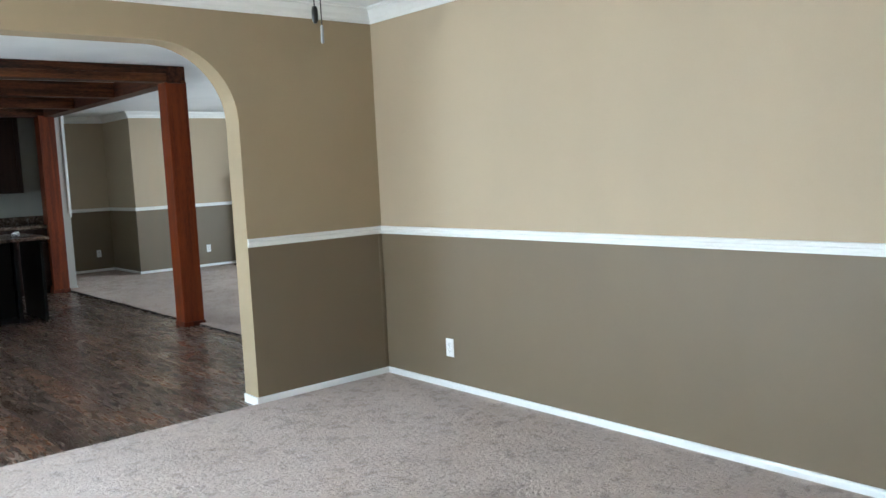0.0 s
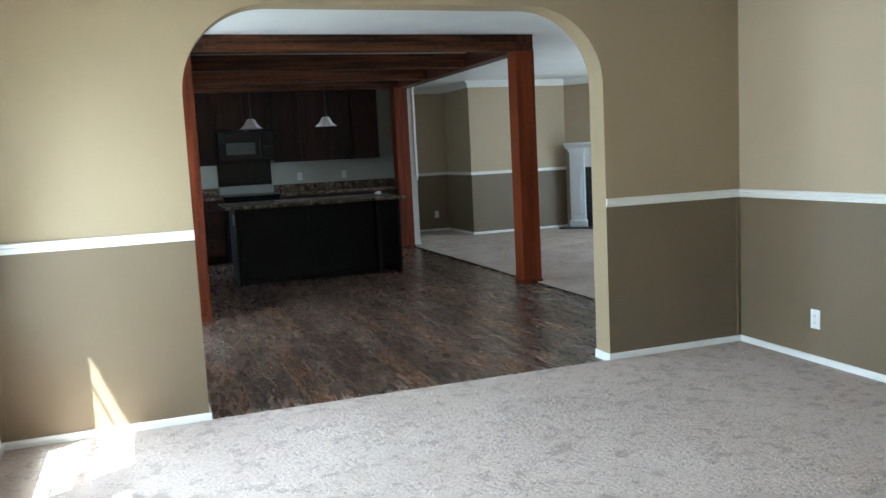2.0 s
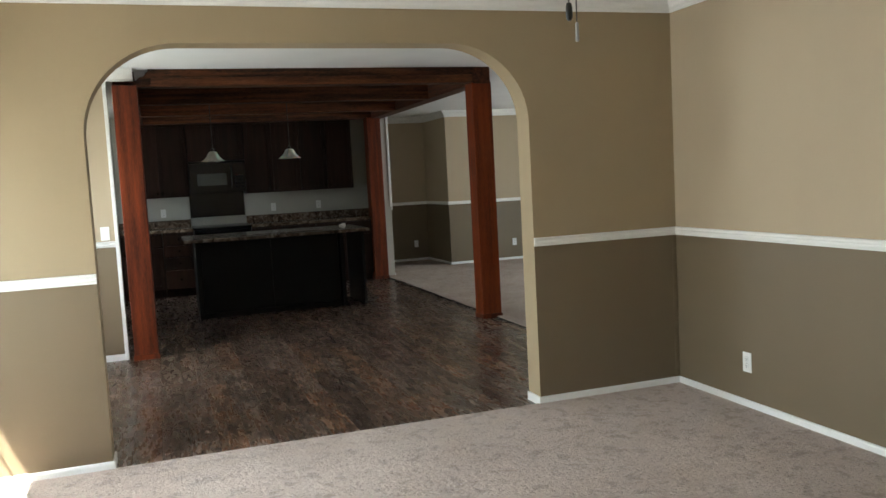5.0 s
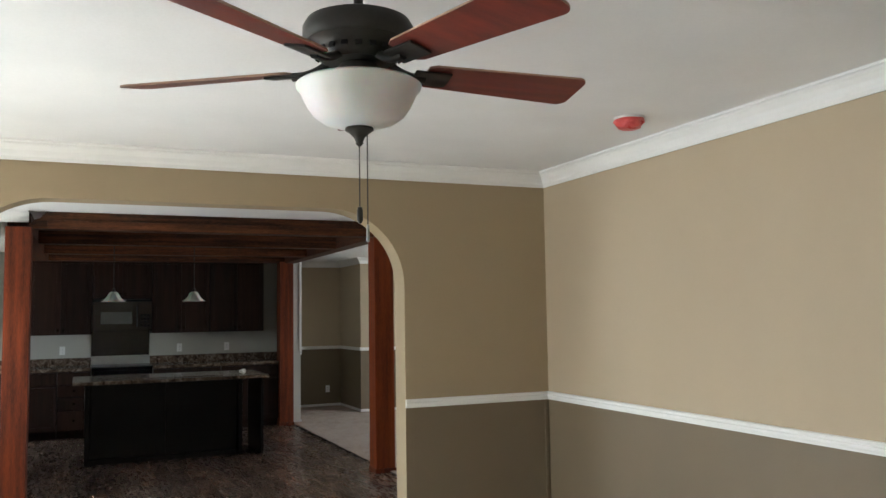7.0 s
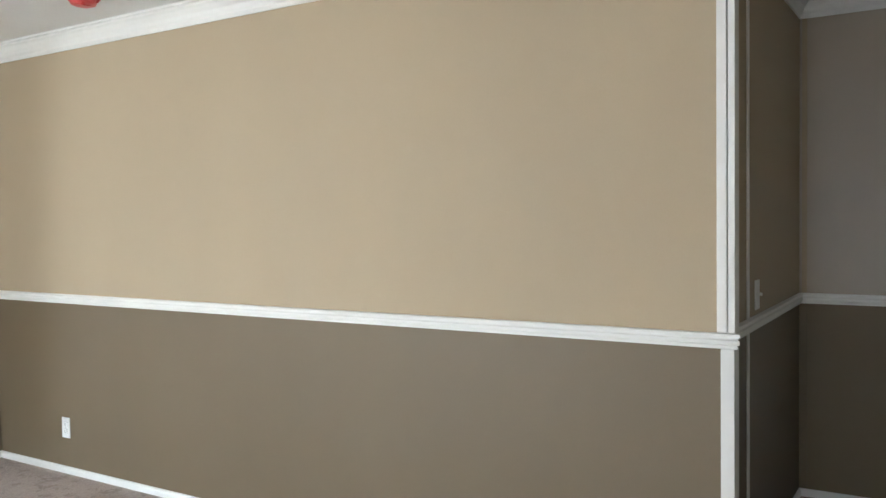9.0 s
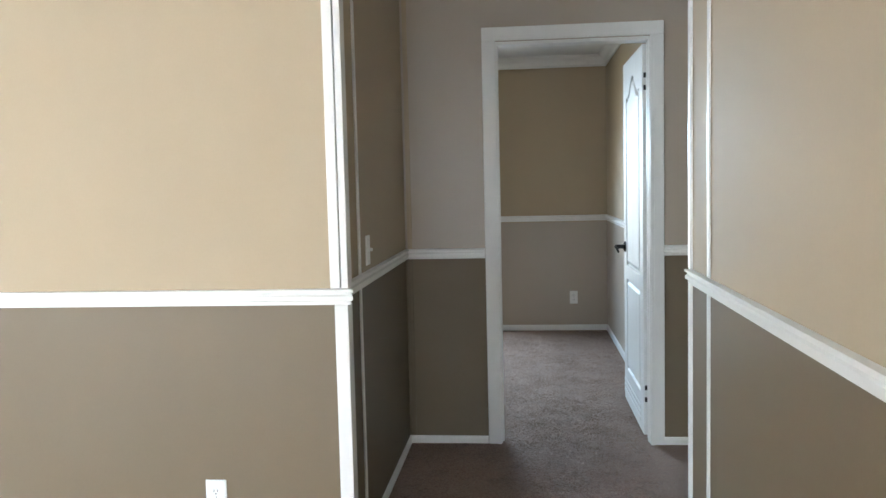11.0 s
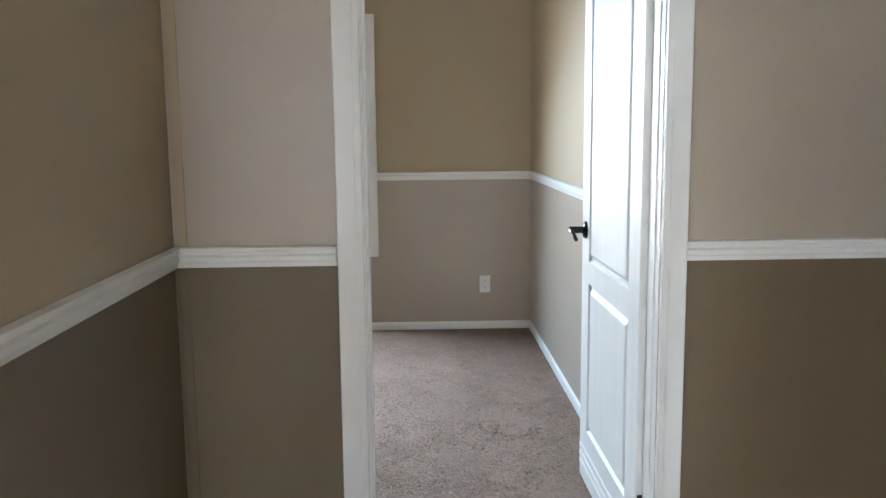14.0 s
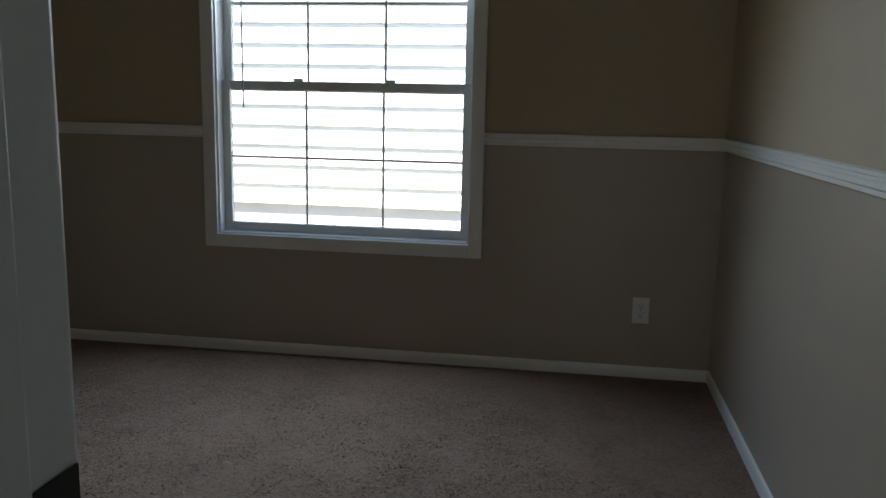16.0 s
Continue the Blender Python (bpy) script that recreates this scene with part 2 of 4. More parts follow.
BEAM_WOOD = surface("brown_stained_cedar", (0.010, 0.004, 0.002), (0.225, 0.074, 0.025), 0.50, 5.0, 60, 0.2, stretch=(0.35, 6, 6), contrast=(0.38, 0.72), per_object=0.12, fine_amount=0.5, spec=0.25)
BEAM_SIDE = surface("brown_stained_cedar_long", (0.014, 0.005, 0.003), (0.175, 0.056, 0.022), 0.50, 5.0, 60, 0.2, stretch=(6, 0.35, 6), contrast=(0.38, 0.72), per_object=0.12, fine_amount=0.5, spec=0.25)
ESPRESSO = surface("espresso_cabinet_wood", (0.008, 0.0036, 0.0022), (0.030, 0.0125, 0.0070), 0.45, 3.0, 60, 0.08, stretch=(6, 6, 0.5), per_object=0.25, spec=0.25)
BLACK = surface("black_painted_panel", (0.002, 0.0026, 0.0026), (0.004, 0.0048, 0.0047), 0.42, 3, 60, 0.05, spec=0.22)
APPLIANCE = surface("black_appliance_gloss", (0.005, 0.005, 0.006), (0.008, 0.008, 0.009), 0.12, 3, 60, 0.0)
SMOKED = surface("grey_oven_window", (0.055, 0.058, 0.055), (0.075, 0.078, 0.074), 0.2, 3, 60, 0.0)
STEEL = surface("dull_grey_metal", (0.30, 0.31, 0.31), (0.38, 0.39, 0.39), 0.35, 3, 60, 0.0, metal=0.6)
GRANITE = granite_material("brown_granite_laminate")
BRONZE = surface("dark_oil_rubbed_bronze", (0.022, 0.021, 0.018), (0.040, 0.037, 0.032), 0.38, 8, 80, 0.03, metal=0.25)
HARDWARE = surface("black_nickel", (0.02, 0.018, 0.017), (0.05, 0.045, 0.042), 0.22, 8, 80, 0.0, metal=0.9)
BLADE = surface("cherry_fan_blade", (0.075, 0.012, 0.008), (0.19, 0.035, 0.022), 0.35, 4, 70, 0.06, stretch=(0.6, 9, 9))
BLADE_EDGE = surface("pale_blade_edge", (0.34, 0.22, 0.16), (0.42, 0.28, 0.2), 0.5, 6, 60, 0.0)
FROST = surface("white_alabaster_glass", (0.66, 0.66, 0.63), (0.78, 0.78, 0.75), 0.5, 7, 30, 0.0, contrast=(0.25, 0.75))
FROST.node_tree.nodes["Principled BSDF"].inputs["Subsurface Weight"].default_value = 0.3
RED = surface("red_dust_cover_film", (0.52, 0.045, 0.045), (0.75, 0.13, 0.12), 0.3, 14, 60, 0.3, dist=0.004)
MANTEL_WHITE = surface("white_mantel_paint", (0.72, 0.74, 0.76), (0.80, 0.82, 0.84), 0.4, 4, 60, 0.05)
FIREBOX = surface("black_firebox", (0.006, 0.006, 0.006), (0.012, 0.011, 0.011), 0.6, 6, 60, 0.1)
CORD = surface("white_cord", (0.70, 0.70, 0.67), (0.80, 0.80, 0.77), 0.6, 40, 200, 0.0)
SIDING = surface("white_lap_siding", (0.60, 0.60, 0.585), (0.66, 0.66, 0.645), 0.6, 1.5, 60, 0.1)
SKIRT = surface("grey_skirting", (0.42, 0.41, 0.44), (0.48, 0.47, 0.50), 0.7, 1.5, 60, 0.1)
GROUND = surface("dry_gravel_ground", (0.13, 0.12, 0.085), (0.20, 0.185, 0.14), 0.95, 0.5, 25, 0.3, dist=0.02)
ROOF = surface("grey_shingle", (0.10, 0.10, 0.10), (0.17, 0.165, 0.16), 0.9, 3, 40, 0.3)
PAPER = surface("white_paper", (0.72, 0.72, 0.70), (0.8, 0.8, 0.78), 0.7, 20, 90, 0.2)
GLASS = glass_material("clear_window_glass")


# ---------------------------------------------------------------- mesh helpers
def part(name, bm, material, parent=None, label="", smooth=False):
    """Links a bmesh as one mesh object under a thing or a part."""
    me = bpy.data.meshes.new(name)
    bmesh.ops.recalc_face_normals(bm, faces=bm.faces)
    bm.to_mesh(me)
    bm.free()
    for mm in (material if isinstance(material, (list, tuple)) else [material]):
        me.materials.append(mm)
    if smooth:
        for p in me.polygons:
            p.use_smooth = True
        me.set_sharp_from_angle(angle=radians(38))
    ob = new(name, me)
    if parent is not None:
        ob.parent = parent
    if label:
        ob["label"] = label
    return ob


def empty(name, m=None, label="", category="", group="", kind=""):
    ob = new(name)
    ob.empty_display_size = 0.1
    if m is not None:
        ob.matrix_world = m
    return tagged(ob, label, category, group, kind)


def box(x0, x1, y0, y1, z0, z1, bevel=0.0, bm=None):
    bm = bm or bmesh.new()
    tmp = bmesh.new()
    bmesh.ops.create_cube(tmp, size=1.0)
    for v in tmp.verts:
        v.co = Vector((x0 + (v.co.x + 0.5) * (x1 - x0), y0 + (v.co.y + 0.5) * (y1 - y0), z0 + (v.co.z + 0.5) * (z1 - z0)))
    if bevel:
        bmesh.ops.bevel(tmp, geom=list(tmp.edges), offset=bevel, segments=2, affect="EDGES", profile=0.6)
    return merge(bm, tmp)


def merge(bm, tmp):
    """Adds the faces of tmp to bm, and frees tmp."""
    at = {v: bm.verts.new(v.co) for v in tmp.verts}
    for f in tmp.faces:
        g = bm.faces.new([at[v] for v in f.verts])
        g.material_index = f.material_index
    tmp.free()
    return bm


def lathe(profile, n=40, bm=None, center=(0, 0, 0)):
    """Turns rows of (radius, height) round the upright axis."""
    bm = bm or bmesh.new()
    c = Vector(center)
    rings = []
    for r, z in profile:
        if r < 1e-5:
            rings.append([bm.verts.new(c + Vector((0, 0, z)))])
        else:
            rings.append([bm.verts.new(c + Vector((r * math.cos(k * math.tau / n), r * math.sin(k * math.tau / n), z))) for k in range(n)])
    for a, b in zip(rings, rings[1:]):
        for k in range(n):
            q = [a[k % len(a)], a[(k + 1) % len(a)], b[(k + 1) % len(b)], b[k % len(b)]]
            q = list(dict.fromkeys(q))
            if len(q) > 2:
                bm.faces.new(q)
    return bm


def tube(points, r, n=8, bm=None):
    """A round cord or rod along points."""
    bm = bm or bmesh.new()
    pts = [Vector(p) for p in points]
    rings = []
    for k, p in enumerate(pts):
        d = (pts[min(k + 1, len(pts) - 1)] - pts[max(k - 1, 0)]).normalized()
        u = d.cross(Vector((0.31, 0.17, 0.93)))
        if u.length < 0.05:
            u = d.cross(Vector((1, 0, 0)))
        u.normalize()
        w = d.cross(u)
        rings.append([bm.verts.new(p + r * (math.cos(j * math.tau / n) * u + math.sin(j * math.tau / n) * w)) for j in range(n)])
    for a, b in zip(rings, rings[1:]):
        for j in range(n):
            bm.faces.new((a[j], a[(j + 1) % n], b[(j + 1) % n], b[j]))
    bm.faces.new(rings[0][::-1])
    bm.faces.new(rings[-1])
    return bm


def curve(points, steps=8):
    """Points on a smooth line through the given ones."""
    p = [Vector(q) for q in points]
    p = [2 * p[0] - p[1]] + p + [2 * p[-1] - p[-2]]
    out = []
    for k in range(1, len(p) - 2):
        for s in range(steps):
            t = s / steps
            a, b, c, d = p[k - 1:k + 3]
            out.append(0.5 * (2 * b + (c - a) * t + (2 * a - 5 * b + 4 * c - d) * t * t + (3 * b - a - 3 * c + d) * t ** 3))
    return out + [p[-2]]


def sweep(profile, a, b, out, m0=0, m1=0, bm=None):
    """A moulding: profile of (out from the wall, height), from a to b; m0, m1: -1 inside mitre, 1 outside mitre, 0 square."""
    bm = bm or bmesh.new()
    a, b, out = Vector(a), Vector(b), Vector(out)
    d = (b - a).normalized()
    r0 = [bm.verts.new(a + out * o + Vector((0, 0, z)) - d * (o * m0)) for o, z in profile]
    r1 = [bm.verts.new(b + out * o + Vector((0, 0, z)) + d * (o * m1)) for o, z in profile]
    n = len(profile)
    for k in range(n):
        bm.faces.new((r0[k], r0[(k + 1) % n], r1[(k + 1) % n], r1[k]))
    bm.faces.new(r0[::-1])
    bm.faces.new(r1)
    return bm


def panel(u0, u1, w0, w1, deep, bm, at, arch=0.0, n=14, wide=0.028):
    """A raised panel with sloped edges on a door face; at(u, w, d) gives the place d proud of the face."""
    def ring(inset):
        a, b, c, e = u0 + inset, u1 - inset, w0 + inset, w1 - inset
        pts = [(a, c), (b, c)]
        if arch:
            for k in range(n + 1):
                t = k / n
                bell = 0.5 - 0.5 * math.cos(2 * math.pi * min(max((t - 0.14) / 0.72, 0), 1))
                pts.append((b + (a - b) * t, e - arch + arch * bell))
        else:
            pts += [(b, e), (a, e)]
        return pts
    rows = [(0.0, 0.0005), (0.006, -deep), (wide * 0.55, -deep), (wide, -0.001), (wide + 0.004, 0.0005)]
    rings = [[bm.verts.new(at(u, w, d)) for u, w in ring(i)] for i, d in rows]
    for a, b in zip(rings, rings[1:]):
        for k in range(len(a)):
            bm.faces.new((a[k], a[(k + 1) % len(a)], b[(k + 1) % len(b)], b[k]))
    bm.faces.new(rings[-1])
    return rings[0]


# ---------------------------------------------------------------- plan
CEIL, SPLIT = 2.44, 0.99
X_W, Y_S = -4.38, -5.395              # window wall, wall behind the walker
AX0, AX1, ATOP, ADEEP = -3.402, -0.99, 2.155, 0.165
Y_A = -4.20                           # end of the long beige wall
HB = 1.585                            # wall with the bedroom door
DY0, DY1, DTOP = -5.42, -4.672, 2.035
BX, BY = 4.85, -5.53                  # bedroom: window wall, side wall
Y_K, Y_F = 7.70, 7.86                 # kitchen back wall, family room wall
FX, FY = 1.26, 8.98                   # recess beside the kitchen: its corner


def two_tone(name, x0, x1, y0, y1, holes=(), axis="x", label="", z1=CEIL, mats=None):
    """A wall slab of two paints that meet behind the chair rail; holes: (from, to, low, high) along the wall."""
    bm = bmesh.new()
    lo, hi = (x0, x1) if axis == "x" else (y0, y1)
    cuts = sorted({lo, hi, *[h for a in holes for h in a[:2]]})
    for a, b in zip(cuts, cuts[1:]):
        zs = sorted({0.0, SPLIT, z1, *[h for q in holes if q[0] <= a and b <= q[1] for h in q[2:]]})
        for c, e in zip(zs, zs[1:]):
            if any(q[0] <= a and b <= q[1] and q[2] <= c and e <= q[3] for q in holes):
                continue
            t = bmesh.new()
            if axis == "x":
                box(a, b, y0, y1, c, e, bm=t)
            else:
                box(x0, x1, a, b, c, e, bm=t)
            for f in t.faces:
                f.material_index = 0 if (c + e) / 2 > SPLIT else 1
            merge(bm, t)
    bmesh.ops.remove_doubles(bm, verts=bm.verts, dist=1e-5)
    seen = {}
    for f in bm.faces:
        seen.setdefault(tuple(round(v, 4) for v in f.calc_center_median()), []).append(f)
    bmesh.ops.delete(bm, geom=[f for fs in seen.values() if len(fs) > 1 for f in fs], context="FACES")
    ob = part(name, bm, mats or [WALL_UP, WALL_LOW])
    return tagged(ob, label or "beige over taupe painted wall board", "wall", kind="structure")


def arch_wall():
    """The wall with the wide arched opening, rounded at its two upper corners."""
    bm = bmesh.new()
    n = 16
    (lx, lz), (rx, rz) = (0.47, 0.46), (0.47, 0.45)      # reach and drop of the two rounded corners
    arc = [(AX0 + lx - lx * math.cos(k * math.pi / 2 / n), ATOP - lz + lz * math.sin(k * math.pi / 2 / n)) for k in range(n + 1)]
    arc += [(AX1 - rx + rx * math.sin(k * math.pi / 2 / n), ATOP - rz + rz * math.cos(k * math.pi / 2 / n)) for k in range(n + 1)]
    for y, flip in ((0.0, False), (ADEEP, True)):
        def face(pts, mi):
            f = bm.faces.new([bm.verts.new((x, y, z)) for x, z in (pts[::-1] if flip else pts)])
            f.material_index = mi
        face([(X_W, 0), (AX0, 0), (AX0, SPLIT), (X_W, SPLIT)], 1)
        face([(AX1, 0), (0, 0), (0, SPLIT), (AX1, SPLIT)], 1)
        face([(X_W, SPLIT), (AX0, SPLIT), arc[0], (X_W, arc[0][1])], 0)
        face([(AX1, SPLIT), (0, SPLIT), (0, arc[-1][1]), arc[-1]], 0)
        for p, q in zip(arc, arc[1:]):
            face([p, q, (q[0], CEIL), (p[0], CEIL)], 0)
        face([(X_W, arc[0][1]), arc[0], (arc[0][0], CEIL), (X_W, CEIL)], 0)
        face([arc[-1], (0, arc[-1][1]), (0, CEIL), (arc[-1][0], CEIL)], 0)
    edge = [(AX0, 0)] + arc + [(AX1, 0)]
    rows = [[bm.verts.new((x, y, z)) for x, z in edge] for y in (0.0, ADEEP)]
    for k in range(len(edge) - 1):
        bm.faces.new((rows[0][k], rows[0][k + 1], rows[1][k + 1], rows[1][k])).material_index = 0
    bmesh.ops.remove_doubles(bm, verts=bm.verts, dist=1e-5)
    ob = part("wall_north", bm, [WALL_UP_DIM, WALL_LOW])
    return tagged(ob, "beige over taupe wall with a wide arched opening, shade in the upper colour", "wall", kind="structure")


# windows of the west wall: (from, to) along y, low, high
WZ0, WZ1 = 0.56, 1.98
WZW = 0.515                           # sill of the two seen windows of the living room
W1, W2, W4, WD = (-1.040, -0.285), (-1.985, -1.232), (-4.90, -4.00), (1.55, 2.65)
WB = (-4.485, -3.330)
arch_wall()
two_tone("wall_west", X_W - 0.12, X_W, -5.5, 9.6, [(*W1, WZW, WZ1), (*W2, WZW, WZ1), (*W4, WZ0, WZ1), (*WD, WZ0, WZ1), (5.6, 6.4, 0.95, WZ1)], "y")
two_tone("wall_east", 0.0, 0.10, Y_A, ADEEP, (), "y")
two_tone("wall_family_south", 0.10, 4.97, 0.0, ADEEP)
two_tone("wall_south", X_W, 0.45, Y_S - 0.10, Y_S)
two_tone("wall_hall_north", 0.10, HB, Y_A, Y_A + 0.10)
two_tone("wall_hall_east", HB, HB + 0.10, -7.7, -2.0, [(DY0, DY1, 0.0, DTOP)], "y", mats=[WALL_ROSE, WALL_LOW], label="pale rose-beige over taupe wall board")
two_tone("wall_hall_west", 0.35, 0.45, -7.7, Y_S - 0.10, (), "y")
two_tone("wall_hall_end", 0.35, HB + 0.1, -7.82, -7.7)
two_tone("wall_bedroom_east", BX, BX + 0.12, BY - 0.1, 9.6, [(*WB, WZ0, WZ1), (3.4, 5.8, WZ0, WZ1)], "y", mats=[WALL_UP, WALL_ROSE], label="beige over pale taupe wall board")
two_tone("wall_bedroom_south", HB + 0.10, BX, BY - 0.10, BY, mats=[WALL_UP, WALL_ROSE], label="beige over pale taupe wall board")
two_tone("wall_bedroom_north", HB + 0.10, BX, -2.0, -1.9, mats=[WALL_UP, WALL_ROSE], label="beige over pale taupe wall board")
two_tone("wall_kitchen_back", X_W, 0.0, Y_K, Y_K + 0.1, mats=[KITCHEN_WALL, KITCHEN_WALL], label="plain grey painted kitchen wall")
two_tone("wall_kitchen_side", 0.0, 0.12, 7.15, FY, (), "y", mats=[KITCHEN_WALL, KITCHEN_WALL], label="plain grey painted wall beside the kitchen")
two_tone("wall_dining_return", X_W, -3.42, 3.0, 3.10)
two_tone("wall_family_alcove", 0.12, FX + 0.03, FY, FY + 0.1)
two_tone("wall_family_return", FX, FX + 0.10, Y_F + 0.1, FY, (), "y")
two_tone("wall_family_north", FX, 2.95, Y_F, Y_F + 0.10)

ceiling = part("ceiling", box(X_W - 0.12, BX + 0.12, -7.82, 9.6, CEIL, CEIL + 0.12), CEILING)
tagged(ceiling, "white lightly textured ceiling board", "ceiling", kind="structure")
eave = part("roof_eave", box(X_W - 0.355, X_W - 0.13, -6, 9.6, 2.36, 2.52), WHITE)
tagged(eave, "white boxed roof eave above the windows", "eave", kind="structure")


CARPET_Z = 0.016                      # the pile hides the foot of the baseboards


def slab(name, x0, x1, y0, y1, mat, label, z=0.0):
    return tagged(part(name, box(x0, x1, y0, y1, z - 0.08, z), mat), label, "floor", kind="structure")


floor_living = slab("floor_living", X_W, 0.10, Y_S, 0.0, CARPET, "beige cut-pile carpet with trodden blotches", CARPET_Z)
floor_hall = slab("floor_hall", 0.10, HB + 0.05, -7.7, Y_A, CARPET_DIM, "beige cut-pile carpet, dim light in its colour", CARPET_Z)
floor_bedroom = slab("floor_bedroom", HB + 0.05, BX, BY, -2.0, CARPET_DIM, "beige cut-pile carpet with trodden blotches, dim light in its colour", CARPET_Z)
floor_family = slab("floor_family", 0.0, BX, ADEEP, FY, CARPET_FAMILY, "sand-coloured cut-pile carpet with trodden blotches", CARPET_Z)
floor_kitchen = slab("floor_kitchen", X_W, 0.0, 0.0, Y_K, SUBFLOOR, "dark wood-look vinyl planks", -0.006)
tagged(part("ground", box(-400, 400, -400, 400, -0.9, -0.75), GROUND), "pale dry ground around the house", "ground", kind="structure")

# ---------------------------------------------------------------- mouldings
RAIL = [(0, 0.967), (0.010, 0.967), (0.010, 0.978), (0.019, 0.983), (0.019, 0.994), (0.013, 0.999), (0.013, 1.004), (0.021, 1.008), (0.021, 1.016), (0.0, 1.018)]
BASE = [(0, 0), (0.011, 0), (0.011, 0.040), (0.007, 0.050), (0.0, 0.054)]
CROWN = [(0, 2.343), (0.010, 2.343), (0.012, 2.362), (0.022, 2.372), (0.030, 2.392), (0.052, 2.412), (0.064, 2.418), (0.066, 2.428), (0.082, 2.430), (0.084, CEIL), (0, CEIL)]
CROWN = [(o * 0.86, z) for o, z in CROWN]
IN, OUT, SQ = -1, 1, 0


BASE_TALL = [(o, z * 1.22) for o, z in BASE]


def trims(a, b, out, m0, m1, which="rbc", lift=0.0):
    """Chair rail, baseboard and crown along one wall face."""
    for key, nm, prof, text in (("r", "chair_rail", RAIL, "white ridged chair rail"), ("b", "baseboard", BASE_TALL if a[0] > HB else BASE, "narrow white baseboard"),
                                ("c", "crown_trim", CROWN, "white stepped crown moulding")):
        if key in which:
            tagged(part(nm, sweep(prof, (*a, lift * (key == "r")), (*b, lift * (key == "r")), out, m0, m1), WHITE), text, "trim", kind="structure")


trims((X_W, 0), (AX0, 0), (0, -1, 0), IN, SQ, "rb")
trims((AX1, 0), (0, 0), (0, -1, 0), SQ, IN, "rb")
trims((X_W, 0), (0, 0), (0, -1, 0), IN, IN, "c")
trims((0, 0), (0, Y_A + 0.01), (-1, 0, 0), IN, SQ, "b")
trims((0, 0), (0, Y_A - 0.045), (-1, 0, 0), IN, OUT, "r")
trims((0, 0), (0, Y_A), (-1, 0, 0), IN, SQ, "c")
trims((0.055, Y_A), (HB, Y_A), (0, -1, 0), SQ, IN, "rbc")
trims((HB, Y_A), (HB, DY1 + 0.068), (-1, 0, 0), IN, SQ, "rb")
trims((HB, DY0 - 0.064), (HB, -7.7), (-1, 0, 0), SQ, IN, "rb")
trims((HB, Y_A), (HB, -7.7), (-1, 0, 0), IN, IN, "c")
trims((0.45, Y_S), (X_W, Y_S), (0, 1, 0), OUT, IN, "rbc")
for y0, y1 in ((W1[1] + 0.056, 0.0), (W4[1] + 0.056, W2[0] - 0.056), (Y_S, W4[0] - 0.056)):
    trims((X_W, y0), (X_W, y1), (1, 0, 0), SQ, SQ, "r")
trims((X_W, Y_S), (X_W, 0), (1, 0, 0), IN, IN, "bc")
trims((BX, BY), (BX, WB[0] - 0.052), (-1, 0, 0), IN, SQ, "r", lift=0.03)
trims((BX, WB[1] + 0.052), (BX, -2.0), (-1, 0, 0), SQ, IN, "r", lift=0.03)
trims((BX, BY), (BX, -2.0), (-1, 0, 0), IN, IN, "bc")
trims((HB + 0.10, BY), (BX, BY), (0, 1, 0), SQ, IN, "rbc", lift=0.03)
trims((HB + 0.10, -2.0), (BX, -2.0), (0, -1, 0), IN, IN, "rbc", lift=0.03)
trims((HB + 0.10, DY1 + 0.07), (HB + 0.10, -2.0), (1, 0, 0), SQ, IN, "rb", lift=0.03)
trims((X_W, 3.0), (-3.44, 3.0), (0, -1, 0), IN, SQ, "rb")
trims((X_W, 3.0), (-3.20, 3.0), (0, -1, 0), IN, SQ, "c")
trims((0.12, FY), (FX, FY), (0, -1, 0), IN, IN, "rbc")
trims((FX, FY), (FX, Y_F), (-1, 0, 0), IN, OUT, "rbc")
trims((FX, Y_F), (2.95, Y_F), (0, -1, 0), OUT, SQ, "rbc")
trims((0.12, 7.15), (0.12, FY), (1, 0, 0), SQ, IN, "rbc")
trims((0.0, ADEEP), (BX, ADEEP), (0, 1, 0), SQ, IN, "rbc")
trims((X_W, ADEEP), (X_W, 3.0), (1, 0, 0), IN, IN, "bc")


def strip(name, x0, x1, y0, y1, z0, z1, label, bevel=0.003, mat=None):
    return tagged(part(name, box(x0, x1, y0, y1, z0, z1, bevel), mat or WHITE), label, "trim", kind="structure")


# corner boards and seam battens of the hall mouth
bm = box(-0.012, 0.055, Y_A - 0.022, Y_A + 0.010, 1.019, 2.35, 0.003)
box(-0.006, 0.055, Y_A - 0.047, Y_A - 0.0245, 1.019, 2.44, 0.003, bm)
tagged(part("corner_trim_upper", bm, WHITE), "white grooved corner board above the rail", "trim", kind="structure")
strip("corner_trim_lower", -0.012, 0.055, Y_A - 0.046, Y_A - 0.002, 0.0, 0.966, "white flat corner board below the rail")
strip("batten_upper", 0.385, 0.410, Y_A - 0.008, Y_A, 1.019, 2.343, "narrow white seam batten")
strip("batten_lower", 0.385, 0.410, Y_A - 0.008, Y_A, 0.055, 0.966, "narrow white seam batten")
for z0, z1 in ((0.0, 0.966), (1.019, 2.44)):
    strip("corner_trim_south", 0.425, 0.462, Y_S - 0.03, Y_S + 0.010, z0, z1, "narrow white corner board at a wall end")
    strip("batten_south", 0.140, 0.166, Y_S, Y_S + 0.008, 0.055 if z0 == 0 else z0, min(z1, 2.343), "narrow white seam batten")
    strip("batten_hall_back", HB - 0.006, HB, Y_A - 0.035, Y_A - 0.012, 0.055 if z0 == 0 else z0, min(z1, 2.343), "narrow painted seam batten",
          mat=WALL_UP if z0 else WALL_LOW)
